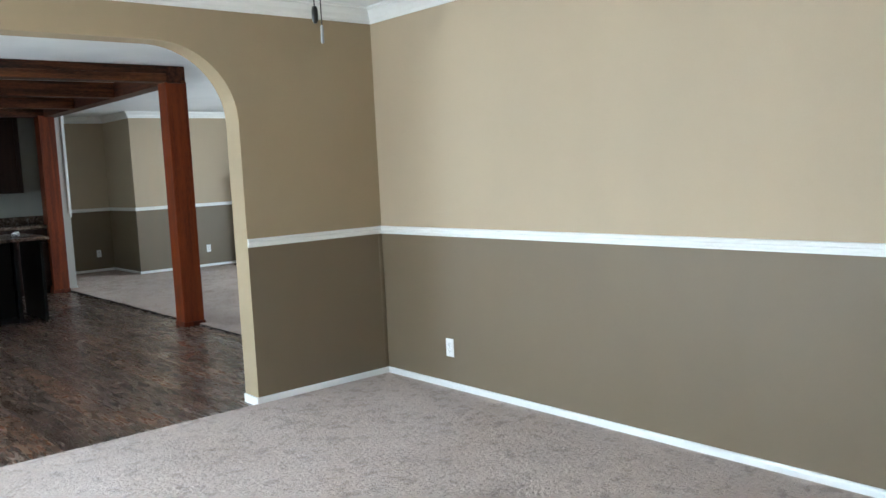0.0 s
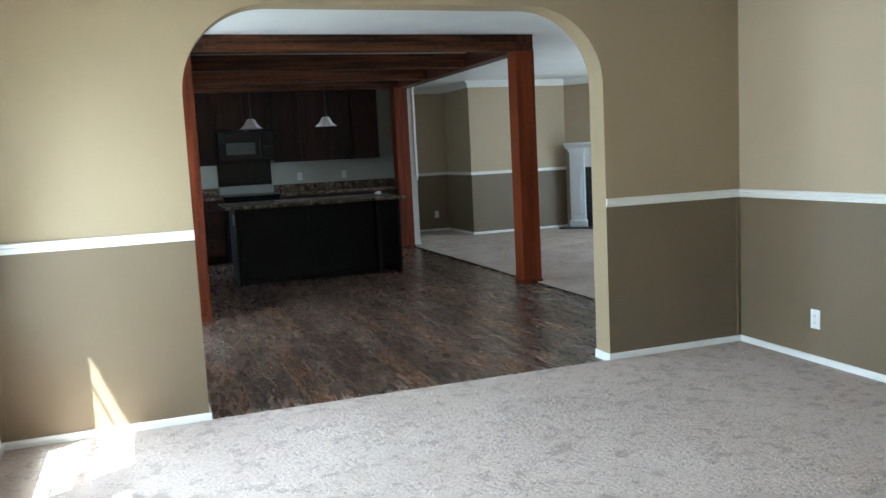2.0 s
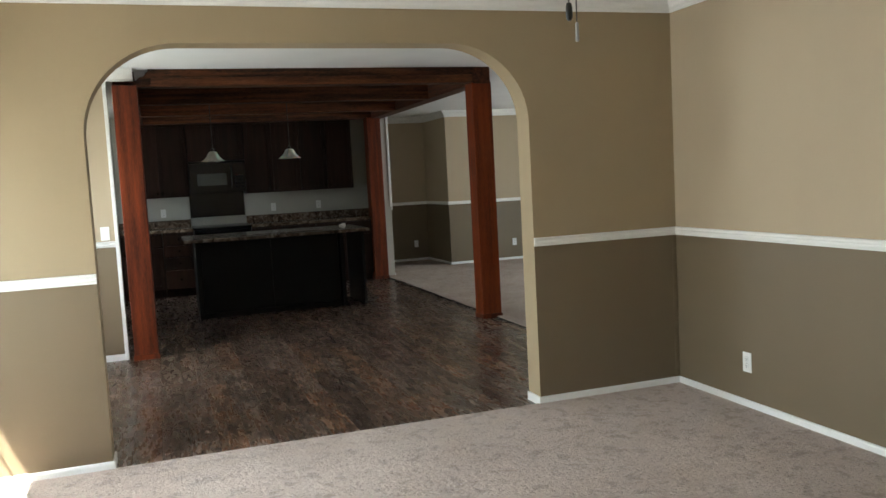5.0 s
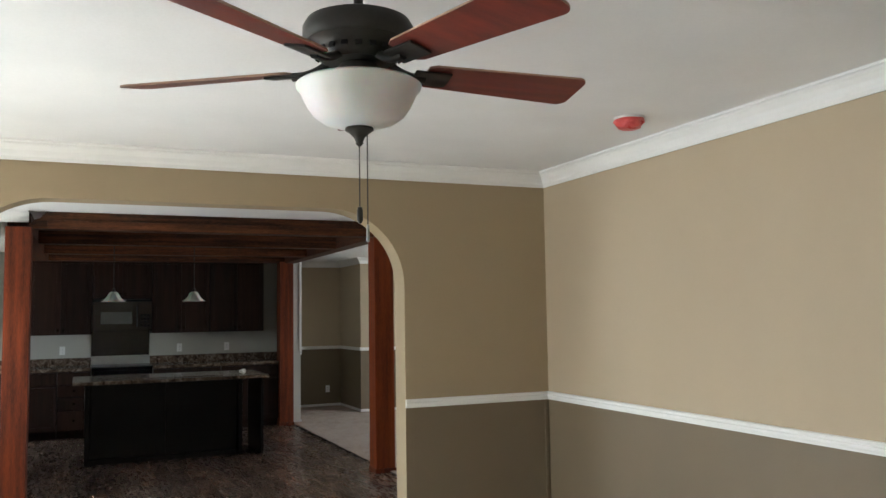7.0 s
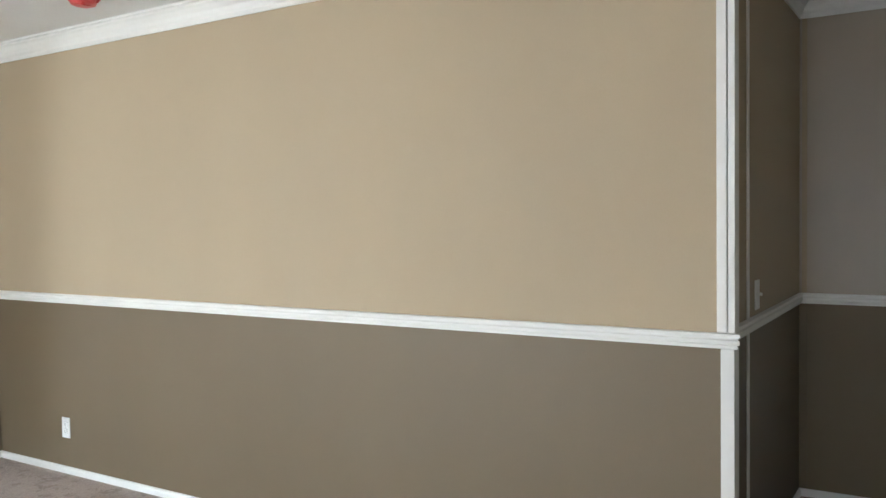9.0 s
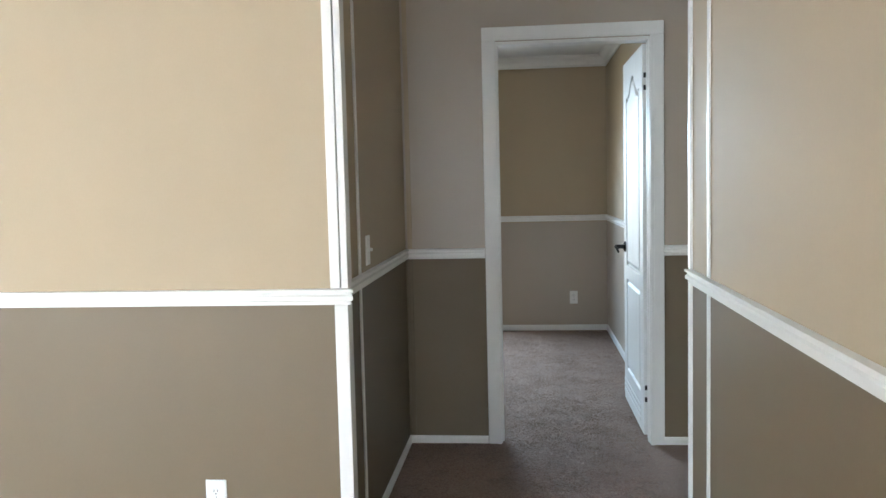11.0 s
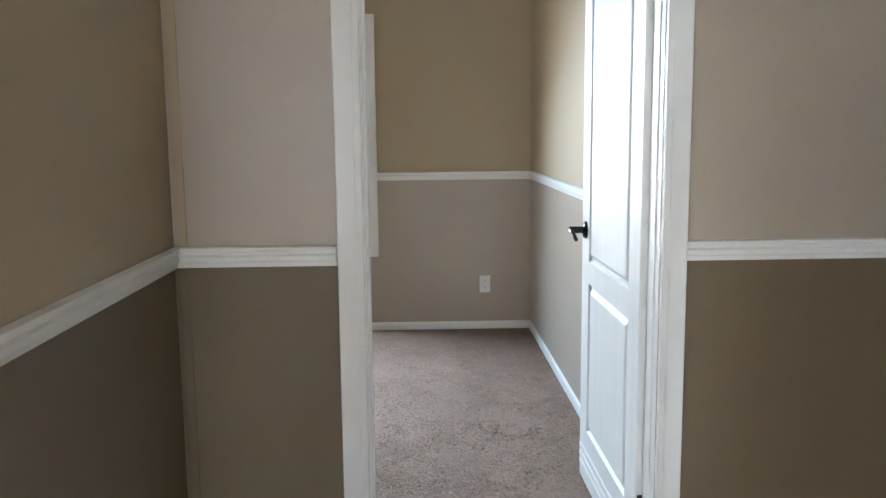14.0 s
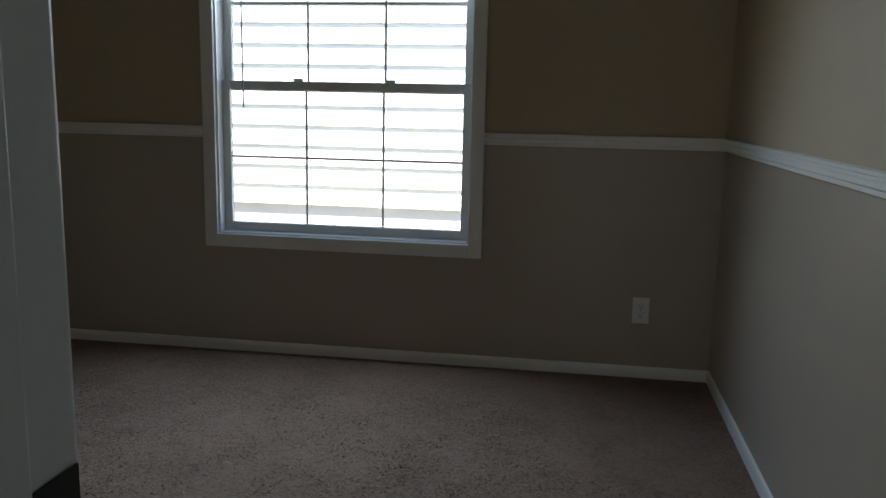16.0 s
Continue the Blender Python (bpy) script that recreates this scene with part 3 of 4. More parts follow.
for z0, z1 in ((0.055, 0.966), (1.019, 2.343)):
    mat = WALL_UP_DIM if z0 > 1 else WALL_LOW
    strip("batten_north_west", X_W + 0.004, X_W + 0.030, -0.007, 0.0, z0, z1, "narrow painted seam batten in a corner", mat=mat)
    strip("batten_west", X_W, X_W + 0.007, -0.060, -0.036, z0, z1, "narrow painted seam batten beside a corner", mat=WALL_UP if z0 > 1 else WALL_LOW)
strip("batten_north_east", -0.032, -0.008, -0.006, 0.0, 0.055, 0.966, "narrow painted seam batten in a corner", mat=WALL_LOW)
strip("corner_trim_dining", -3.445, -3.415, 2.985, 3.10, 0.0, 2.35, "white edge board beside a post")
strip("corner_trim_kitchen", 0.10, 0.135, 7.135, 7.165, 1.019, 2.35, "white corner board above the rail")
strip("arch_base_block", AX1 - 0.012, AX1, -0.012, ADEEP, 0.0, 0.054, "white baseboard return on the arch jamb")
strip("arch_base_block", AX0, AX0 + 0.012, -0.012, ADEEP, 0.0, 0.054, "white baseboard return on the arch jamb")


# ---------------------------------------------------------------- doorway and door
def casing():
    th = 0.014
    x = HB
    bm = bmesh.new()
    w = 0.066
    for y0, y1 in ((DY1, DY1 + w), (DY0 - w, DY0)):
        box(x - th, x, y0, y1, 0.0, DTOP + 0.004, 0.004, bm)
        inner = (y0, y0 + 0.018) if y0 == DY1 else (y1 - 0.018, y1)
        box(x - th - 0.006, x - th + 0.002, *inner, 0.0, DTOP + 0.004, 0.002, bm)
        box(x + 0.10, x + 0.10 + th, y0, y1, 0.0, DTOP + 0.004, 0.004, bm)
    box(x - th, x, DY0 - w, DY1 + w, DTOP + 0.004, DTOP + 0.004 + w, 0.004, bm)
    box(x - th - 0.006, x - th + 0.002, DY0 - 0.018, DY1 + 0.018, DTOP + 0.004, DTOP + 0.022, 0.002, bm)
    box(x + 0.10, x + 0.10 + th, DY0 - w, DY1 + w, DTOP + 0.004, DTOP + 0.004 + w, 0.004, bm)
    tagged(part("door_casing", bm, WHITE), "white grooved casing round the bedroom doorway", "trim", kind="structure")
    bm = bmesh.new()
    for y0, y1 in ((DY1 - 0.004, DY1), (DY0, DY0 + 0.003)):
        box(x, x + 0.10, y0, y1, 0.0, DTOP, 0.0, bm)
    box(x, x + 0.10, DY0 + 0.003, DY1 - 0.004, DTOP - 0.016, DTOP, 0.0, bm)
    for y0, y1 in ((DY1 - 0.012, DY1 - 0.004), (DY0 + 0.003, DY0 + 0.007)):
        box(x + 0.030, x + 0.060, y0, y1, 0.0, DTOP - 0.017, 0.002, bm)
    jamb = tagged(part("door_jamb", bm, WHITE), "white door jamb with a black strike plate", "trim", kind="structure")
    part("strike_plate", box(x + 0.064, x + 0.103, DY1 - 0.0065, DY1 - 0.0045, 0.918, 0.978, 0.0008), HARDWARE, jamb, "black metal strike plate")


casing()


def bedroom_door():
    """Moulded two-panel door, arched above, standing open against the side wall."""
    W, H, T, LO = 0.768, 2.005, 0.028, 0.016
    hinge = Matrix.Translation((HB + 0.120, DY0 - 0.010, 0.012)) @ pose(0, 0, 0, 0, 0, 0.3)
    door = empty("door_1", hinge, "white moulded panel door standing open", "door", kind="structure")
    bm = bmesh.new()
    for side in (1, -1):
        y = T if side == 1 else 0.0

        def at(u, w, d):
            return (u, y + side * d, w)
        loops = [panel(0.115, W - 0.115, 0.832, 1.900, 0.010, bm, at, arch=0.10), panel(0.115, W - 0.115, 0.215, 0.755, 0.010, bm, at)]
        # stiles and rails round the panels
        rects = [(0, 0.115, LO, H), (W - 0.115, W, LO, H), (0.115, W - 0.115, LO, 0.215), (0.115, W - 0.115, 0.755, 0.832)]
        for a, b, c, e in rects:
            bm.faces.new([bm.verts.new(at(u, w, 0.0005)) for u, w in ((a, c), (b, c), (b, e), (a, e))])
        top = [v.co.copy() for v in loops[0]][2:]
        for p, q in zip(top, top[1:]):
            bm.faces.new([bm.verts.new(v) for v in (p, q, (q.x, q.y, H), (p.x, p.y, H))])
    for a in (0, W):
        bm.faces.new([bm.verts.new(v) for v in ((a, 0, LO), (a, T, LO), (a, T, H), (a, 0, H))])
    for z in (LO, H):
        bm.faces.new([bm.verts.new(v) for v in ((0, 0, z), (W, 0, z), (W, T, z), (0, T, z))])
    bmesh.ops.remove_doubles(bm, verts=bm.verts, dist=0.0006)
    leaf = part("leaf", bm, DOOR_WHITE, door)
    # vent slats at the foot
    for k in range(3):
        part("vent_slat", box(0.10, W - 0.015, T, T + 0.005, 0.060 + k * 0.032, 0.080 + k * 0.032, 0.002), DOOR_WHITE, leaf)
    # lever handle with a round rose
    hx, hz = W - 0.062, 0.938
    rose = lathe([(0, 0.012), (0.020, 0.012), (0.029, 0.008), (0.032, 0.0), (0, 0.0)], 28)
    bmesh.ops.transform(rose, matrix=pose(hx, T, hz, -90), verts=rose.verts)
    handle = part("handle", rose, HARDWARE, door, "black nickel lever handle", smooth=True)
    part("spindle", tube([(hx, T + 0.01, hz), (hx, T + 0.060, hz)], 0.0125, 14), HARDWARE, handle, smooth=True)
    pts = curve([(hx + 0.006, T + 0.058, hz), (hx - 0.03, T + 0.063, hz + 0.002), (hx - 0.068, T + 0.059, hz - 0.005), (hx - 0.095, T + 0.053, hz - 0.024)], 6)
    part("lever", tube(pts, 0.0068, 10), HARDWARE, handle, smooth=True)
    part("latch", box(W - 0.0005, W + 0.008, 0.012, 0.024, hz - 0.012, hz + 0.012, 0.002), HARDWARE, door)
    for z in (0.185, 1.775):
        h = part("hinge", box(-0.006, 0.0, T - 0.004, T + 0.004, z, z + 0.09, 0.001), VINYL, door, "painted hinge with bare black leaves")
        part("hinge_leaf", box(-0.003, 0.0, T - 0.026, T - 0.005, z + 0.002, z + 0.027), FIREBOX, h)
        part("hinge_leaf", box(-0.003, 0.0, T - 0.026, T - 0.005, z + 0.064, z + 0.089), FIREBOX, h)


bedroom_door()


# ---------------------------------------------------------------- windows
def window(name, m, wide, label, z0=WZ0, z1=WZ1, glazed=True):
    """Single-hung vinyl window: x along the wall, y outwards, in a wall 0.12 deep."""
    win = empty(name, m, label, "window", kind="structure")
    h, w, c = wide / 2, wide / 2, 0.055
    bm = bmesh.new()
    for a, b in ((-h - c, -h + 0.004), (h - 0.004, h + c)):
        box(a, b, -0.016, 0.0, z0 - c, z1 + c, 0.003, bm)
    box(-h + 0.004, h - 0.004, -0.016, 0.0, z1 - 0.004, z1 + c, 0.003, bm)
    box(-h + 0.004, h - 0.004, -0.016, 0.0, z0 - c, z0 + 0.004, 0.003, bm)
    part("casing", bm, WHITE, win)
    bm = bmesh.new()
    box(-h, -h + 0.012, 0.0, 0.12, z0, z1, 0, bm)
    box(h - 0.012, h, 0.0, 0.12, z0, z1, 0, bm)
    box(-h + 0.012, h - 0.012, 0.0, 0.12, z1 - 0.012, z1, 0, bm)
    part("reveal", bm, VINYL, win)
    part("window_sill", box(-h + 0.012, h - 0.012, 0.0, 0.12, z0, z0 + 0.012, 0.002), VINYL, win)
    mid = (z0 + z1) / 2 - 0.045
    a, b = -h + 0.012, h - 0.012
    for nm, lo, hi, y0 in (("upper_sash", mid - 0.02, z1 - 0.012, 0.085), ("lower_sash", z0 + 0.012, mid + 0.025, 0.055)):
        s = 0.036
        bm = bmesh.new()
        box(a, a + s, y0, y0 + 0.028, lo, hi, 0.003, bm)
        box(b - s, b, y0, y0 + 0.028, lo, hi, 0.003, bm)
        box(a + s, b - s, y0, y0 + 0.028, lo, lo + 0.040, 0.003, bm)
        box(a + s, b - s, y0, y0 + 0.028, hi - 0.040, hi, 0.003, bm)
        sash = part(nm, bm, VINYL, win)
        g0, g1, q0, q1 = a + s, b - s, lo + 0.04, hi - 0.04
        for k in (1, 2):
            u = g0 + (g1 - g0) * k / 3
            part("muntin", box(u - 0.005, u + 0.005, y0 + 0.011, y0 + 0.017, q0, q1), VINYL, sash)
        z = (q0 + q1) / 2
        part("muntin", box(g0, g1, y0 + 0.010, y0 + 0.018, z - 0.005, z + 0.005), VINYL, sash)
        pane = part("pane", box(g0, g1, y0 + 0.0195, y0 + 0.0225, q0, q1), GLASS, sash)
        pane.visible_shadow = False
        if nm == "lower_sash":
            for u in (-0.18, 0.18):
                part("sash_lock", box(u * wide - 0.022, u * wide + 0.022, y0 - 0.012, y0 + 0.006, hi, hi + 0.012, 0.003), PLATE, sash)
            for u in (-0.4, 0.4):
                part("tilt_latch", box(u * wide - 0.02, u * wide + 0.02, y0 - 0.003, y0, lo + 0.012, lo + 0.022, 0.001), PLATE, sash)
    return win


def blind(m, wide, drop, wand, label):
    """A raised slat blind under its head rail, with a tilt wand and lift cord."""
    b = empty("raised_blind", m, label, "blind")
    h = wide / 2 - 0.018
    top = WZ1 - 0.014
    part("head_rail", box(-h, h, 0.008, 0.045, top - 0.034, top, 0.003), VINYL, b)
    rng = random.Random(5)
    z = top - 0.036
    while z > top - drop:
        d = rng.uniform(-0.004, 0.004)
        part("slat", box(-h, h, 0.004 + d, 0.050 + d, z - 0.0035, z, 0.0), VINYL, b)
        z -= 0.0075
    part("bottom_rail", box(-h, h, 0.010, 0.045, z - 0.016, z - 0.002, 0.003), VINYL, b)
    part("tilt_wand", tube([(wand, 0.002, top - 0.03), (wand + 0.006, -0.004, top - 0.35), (wand + 0.008, -0.004, 1.13)], 0.004, 6), STEEL, b, "thin grey tilt wand")
    return b


M_W1 = pose(X_W, sum(W1) / 2, 0, 0, 0, 90)
M_W2 = pose(X_W, sum(W2) / 2, 0, 0, 0, 90)
M_WB = pose(BX, sum(WB) / 2, 0, 0, 0, -90)
window("window_1", M_W1, W1[1] - W1[0], "white vinyl hung window with muntins", z0=WZW)
window("window_2", M_W2, W2[1] - W2[0], "white vinyl hung window with muntins", z0=WZW)
window("window_4", pose(X_W, sum(W4) / 2, 0, 0, 0, 90), W4[1] - W4[0], "white vinyl hung window with muntins")
window("window_5", pose(X_W, sum(WD) / 2, 0, 0, 0, 90), WD[1] - WD[0], "white vinyl hung window with muntins")
window("window_6", pose(X_W, 6.0, 0, 0, 0, 90), 0.80, "white vinyl hung window with muntins", z0=0.95)
window("window_7", pose(BX, 4.6, 0, 0, 0, -90), 2.40, "wide white vinyl hung window with muntins")
window("window_3", M_WB, WB[1] - WB[0], "white vinyl hung window with muntins in a bedroom")
blind(M_W1, W1[1] - W1[0], 0.15, -0.26, "white slat blind raised to the window head")
blind(M_W2, W2[1] - W2[0], 0.15, -0.26, "white slat blind raised to the window head")
blind(M_WB, WB[1] - WB[0], 0.16, -0.45, "white slat blind raised to the window head")


def lift_cord(points, label):
    c = empty("blind_cord", None, label, "cord")
    part("cord", tube(curve(points, 8), 0.0028, 6), CORD, c, smooth=True)
    e = Vector(points[-1])
    tip = lathe([(0.003, 0.012), (0.006, 0.0), (0.007, -0.018), (0, -0.02)], 12)
    bmesh.ops.transform(tip, matrix=Matrix.Translation(e), verts=tip.verts)
    part("tassel", tip, PLATE, c, smooth=True)
    return c


lift_cord([(X_W + 0.03, -1.13, 1.90), (X_W + 0.022, -1.13, 1.2), (X_W + 0.022, -1.09, 0.60), (X_W + 0.03, -1.075, 0.35), (X_W + 0.03, -1.065, 0.20)], "white blind cord hanging beside a window")
lift_cord([(X_W + 0.022, -1.145, 1.90), (X_W + 0.022, -1.14, 1.0), (X_W + 0.03, -1.085, 0.45), (X_W + 0.07, -1.07, 0.14), (X_W + 0.18, -1.05, 0.03),
           (X_W + 0.30, -1.04, 0.022), (X_W + 0.42, -1.00, 0.022)], "white blind cord trailing onto the carpet")
lift_cord([(X_W + 0.03, -0.215, 0.50), (X_W + 0.035, -0.25, 0.43), (X_W + 0.03, -0.205, 0.37), (X_W + 0.034, -0.18, 0.44), (X_W + 0.03, -0.20, 0.36), (X_W + 0.03, -0.22, 0.30), (X_W + 0.03, -0.215, 0.12)], "white blind cord hanging beside a window")


# ---------------------------------------------------------------- outlets and switches
def outlet(m, label="white duplex outlet plate on the wall"):
    """x along the wall, y into it, z up, from the plate's middle."""
    o = empty("outlet", m, label, "outlet", "wall outlets")
    part("plate", box(-0.035, 0.035, -0.006, 0.0, -0.057, 0.057, 0.003), PLATE, o)
    for z in (0.020, -0.020):
        r = part("receptacle", box(-0.017, 0.017, -0.009, -0.005, z - 0.014, z + 0.014, 0.003), PLATE, o)
        for x in (-0.006, 0.006):
            part("slot", box(x - 0.001, x + 0.001, -0.0094, -0.0088, z - 0.003, z + 0.006), FIREBOX, r)
        part("slot", box(-0.002, 0.002, -0.0094, -0.0088, z - 0.010, z - 0.006), FIREBOX, r)
    part("screw", box(-0.002, 0.002, -0.0068, -0.0058, -0.002, 0.002, 0.0008), STEEL, o)
    return o


def switch(m, label="white toggle switch plate on the wall"):
    s = empty("light_switch", m, label, "switch", "wall switches")
    part("plate", box(-0.035, 0.035, -0.006, 0.0, -0.057, 0.057, 0.003), PLATE, s)
    t = box(-0.005, 0.005, -0.022, -0.005, -0.004, 0.008, 0.002)
    part("toggle", t, PLATE, s)
    for z in (-0.042, 0.042):
        part("screw", box(-0.002, 0.002, -0.0068, -0.0058, z - 0.002, z + 0.002, 0.0008), STEEL, s)
    return s


first = outlet(pose(0, -0.651, 0.272, 0, 0, -90))
for m in (pose(0, -3.785, 0.335, 0, 0, -90), pose(BX, -5.23, 0.313, 0, 0, -90), pose(X_W, -0.47, 0.257, 0, 0, 90), pose(1.03, FY, 0.30, 0, 0, 0),
          pose(2.36, Y_F, 0.30, 0, 0, 0), pose(-0.84, Y_K, 1.108, 0, 0, 0), pose(-1.50, Y_K, 1.108, 0, 0, 0), pose(-3.02, Y_K, 1.108, 0, 0, 0)):
    copy_thing(first, m)
sw = switch(pose(0.565, Y_A, 1.095, 0, 0, 0))
copy_thing(sw, pose(-3.52, 3.0, 1.085, 0, 0, 0))


# ---------------------------------------------------------------- posts and beams
def post(x, y, label):
    p = empty("post", Matrix.Translation((x, y, 0)), label, "post", "wooden posts")
    part("shaft", box(-0.098, 0.098, -0.098, 0.098, 0.03, 2.30, 0.006), CEDAR, p)
    part("foot_block", box(-0.106, 0.106, -0.106, 0.106, 0.0, 0.045, 0.004), CEDAR, p)
    return p


post(-0.058, 3.10, "square red-stained cedar post at the carpet edge")
post(-3.270, 3.00, "square red-stained cedar post against a short wall")
post(-0.125, 7.05, "square red-stained cedar post beside the kitchen")


def beam(x0, x1, y0, y1, mat, label):
    b = part("ceiling_beam", box(x0, x1, y0, y1, 2.298 if y1 < 4 else 2.285, CEIL, 0.006), mat)
    return tagged(b, label, "beam", "ceiling beams")


def front_beam():
    """The beam between the two front posts; its free end is cut to a stepped curve."""
    y0, y1, z0 = 2.985, 3.125, 2.292
    bm = bmesh.new()
    end = [(-3.19, z0), (-3.19, z0 + 0.052), (-3.172, z0 + 0.058), (-3.158, z0 + 0.074), (-3.140, z0 + 0.084), (-3.118, z0 + 0.088),
           (-3.104, z0 + 0.100), (-3.098, z0 + 0.118), (-3.082, z0 + 0.124), (-3.080, CEIL)]
    outline = end + [(-0.145, CEIL), (-0.145, z0)]
    a = [bm.verts.new((x, y0, z)) for x, z in outline]
    b = [bm.verts.new((x, y1, z)) for x, z in outline]
    bm.faces.new(a)
    bm.faces.new(b[::-1])
    for k in range(len(a)):
        bm.faces.new((a[k - 1], a[k], b[k], b[k - 1]))
    bmesh.ops.recalc_face_normals(bm, faces=bm.faces)
    f = tagged(part("ceiling_beam", bm, BEAM_WOOD), "brown-stained cedar beam with a curved cut end", "beam", "ceiling beams")
    part("face_board", box(-3.06, -0.16, y0 - 0.012, y0, z0 + 0.004, z0 + 0.075, 0.003), BEAM_WOOD, f)


front_beam()
for y in (4.38, 5.72):
    beam(-3.19, -0.145, y, y + 0.14, BEAM_WOOD, "brown-stained rough cedar ceiling beam")
beam(-3.19, -0.145, 6.98, 7.12, BEAM_WOOD, "brown-stained rough cedar ceiling beam by the cabinets")
beam(-0.145, 0.025, 2.985, 7.12, BEAM_SIDE, "brown-stained rough cedar beam between two posts")
beam(-3.37, -3.19, 3.11, 7.12, BEAM_SIDE, "brown-stained rough cedar beam at the kitchen side")


# ---------------------------------------------------------------- kitchen
def cabinet(name, x0, x1, y0, y1, z0, z1, fronts, label, toe=False):
    """A dark cabinet unit; fronts: (u0, u1, w0, w1, kind) as fractions of its face."""
    c = empty(name, Matrix.Translation((x0, y0, z0)), label, "cabinet", "kitchen cabinets")
    W, D, H = x1 - x0, y1 - y0, z1 - z0
    if toe:
        bm = box(0, W, 0.02, D, 0.10, H)
        box(0.0, W, 0.08, D, 0.0, 0.10, bm=bm)
    else:
        bm = box(0, W, 0.02, D, 0, H)
    part("body", bm, ESPRESSO, c)
    for u0, u1, w0, w1, kind in fronts:
        a, b, e, f = u0 * W + 0.003, u1 * W - 0.003, w0 * H + 0.003, w1 * H - 0.003
        bm = bmesh.new()
        s = 0.055 if kind == "door" else 0.0
        if s:
            box(a, a + s, 0, 0.02, e, f, 0.002, bm)
            box(b - s, b, 0, 0.02, e, f, 0.002, bm)
            box(a + s, b - s, 0, 0.02, e, e + s, 0.002, bm)
            box(a + s, b - s, 0, 0.02, f - s, f, 0.002, bm)
            box(a + s, b - s, 0.008, 0.02, e + s, f - s, 0, bm)
        else:
            box(a, b, 0, 0.02, e, f, 0.004, bm)
        d = part(kind, bm, ESPRESSO, c)
        kx = (b - 0.03) if (kind == "door" and u0 < 0.4) else (a + 0.03) if kind == "door" else (a + b) / 2
        kz = (e + 0.06) if (kind == "door" and z0 > 1) else (f - 0.06) if kind == "door" else (e + f) / 2
        k = lathe([(0, 0.022), (0.010, 0.020), (0.013, 0.014), (0.006, 0.008), (0.005, 0.0), (0, 0)], 14)
        bmesh.ops.transform(k, matrix=pose(kx, 0, kz, 90), verts=k.verts)
        part("knob", k, HARDWARE, d, "dark round knob", smooth=True)
    return c


UF, UB = 7.35, Y_K
two = [(0, 0.5, 0, 1, "door"), (0.5, 1, 0, 1, "door")]
UP = "dark espresso wall cabinet with two framed doors"
cabinet("wall_cabinet", -1.90, -1.13, UF, UB, 1.325, 2.33, two, UP)
cabinet("wall_cabinet", -1.127, -0.37, UF, UB, 1.325, 2.33, two, UP)
cabinet("wall_cabinet", -2.66, -1.903, UF, UB, 1.80, 2.33, two, "short dark espresso wall cabinet above the microwave")
cabinet("wall_cabinet", -3.42, -2.663, UF, UB, 1.325, 2.33, two, UP)
LOW = "dark espresso base cabinet with drawers over doors"
low2 = [(0, 0.5, 0.13, 0.78, "door"), (0.5, 1, 0.13, 0.78, "door"), (0, 1, 0.80, 0.99, "drawer")]
cabinet("base_cabinet", -1.90, -1.02, 7.03, UB, 0, 0.86, low2, LOW, True)
cabinet("base_cabinet", -1.017, -0.12, 7.03, UB, 0, 0.86, low2, LOW, True)
cabinet("base_cabinet", -3.06, -2.663, 7.03, UB, 0, 0.86, [(0, 1, 0.13, 0.42, "drawer"), (0, 1, 0.43, 0.62, "drawer"), (0, 1, 0.63, 0.80, "drawer"), (0, 1, 0.81, 0.99, "drawer")],
        "dark espresso base cabinet with a stack of drawers", True)
cabinet("base_cabinet", -3.95, -3.063, 7.03, UB, 0, 0.86, low2, LOW, True)
for x0, x1 in ((-1.90, -0.02), (-3.95, -2.663)):
    bm = box(x0, x1, 7.0, UB, 0.862, 0.902, 0.006)
    tagged(part("worktop", bm, GRANITE), "brown granite-look laminate worktop on base cabinets", "worktop")
    bm = box(x0, x1, UB - 0.022, UB, 0.903, 1.005, 0.003)
    tagged(part("backsplash", bm, GRANITE), "low brown granite-look backsplash on the wall", "backsplash")
tagged(part("side_splash", box(-0.022, 0.0, 7.18, UB - 0.024, 0.903, 1.005, 0.003), GRANITE), "low brown granite-look splash on the side wall", "backsplash")


def microwave():
    m = empty("microwave", Matrix.Translation((-2.655, 7.23, 1.36)), "black over-range microwave with a grey window", "microwave")
    part("body", box(0, 0.745, 0.02, 0.40, 0, 0.425, 0.006), APPLIANCE, m)
    d = part("door", box(0.004, 0.575, 0.0, 0.02, 0.02, 0.40, 0.004), APPLIANCE, m)
    part("window", box(0.10, 0.49, -0.003, 0.0, 0.10, 0.26, 0.002), SMOKED, d, "grey glass window")
    part("door_handle", tube([(0.555, -0.02, 0.06), (0.555, -0.024, 0.2), (0.555, -0.02, 0.36)], 0.008, 8), BLACK, d)
    p = part("control_panel", box(0.58, 0.741, 0.0, 0.02, 0.02, 0.40, 0.004), APPLIANCE, m)
    for r in range(4):
        for c in range(3):
            part("button", box(0.60 + c * 0.042, 0.63 + c * 0.042, -0.002, 0.0, 0.06 + r * 0.045, 0.09 + r * 0.045), BLACK, p)
    part("vent_grille", box(0.0, 0.745, 0.004, 0.02, 0.402, 0.425), BLACK, m)
    part("badge", box(0.35, 0.42, -0.002, 0.0, 0.412, 0.418), STEEL, m)


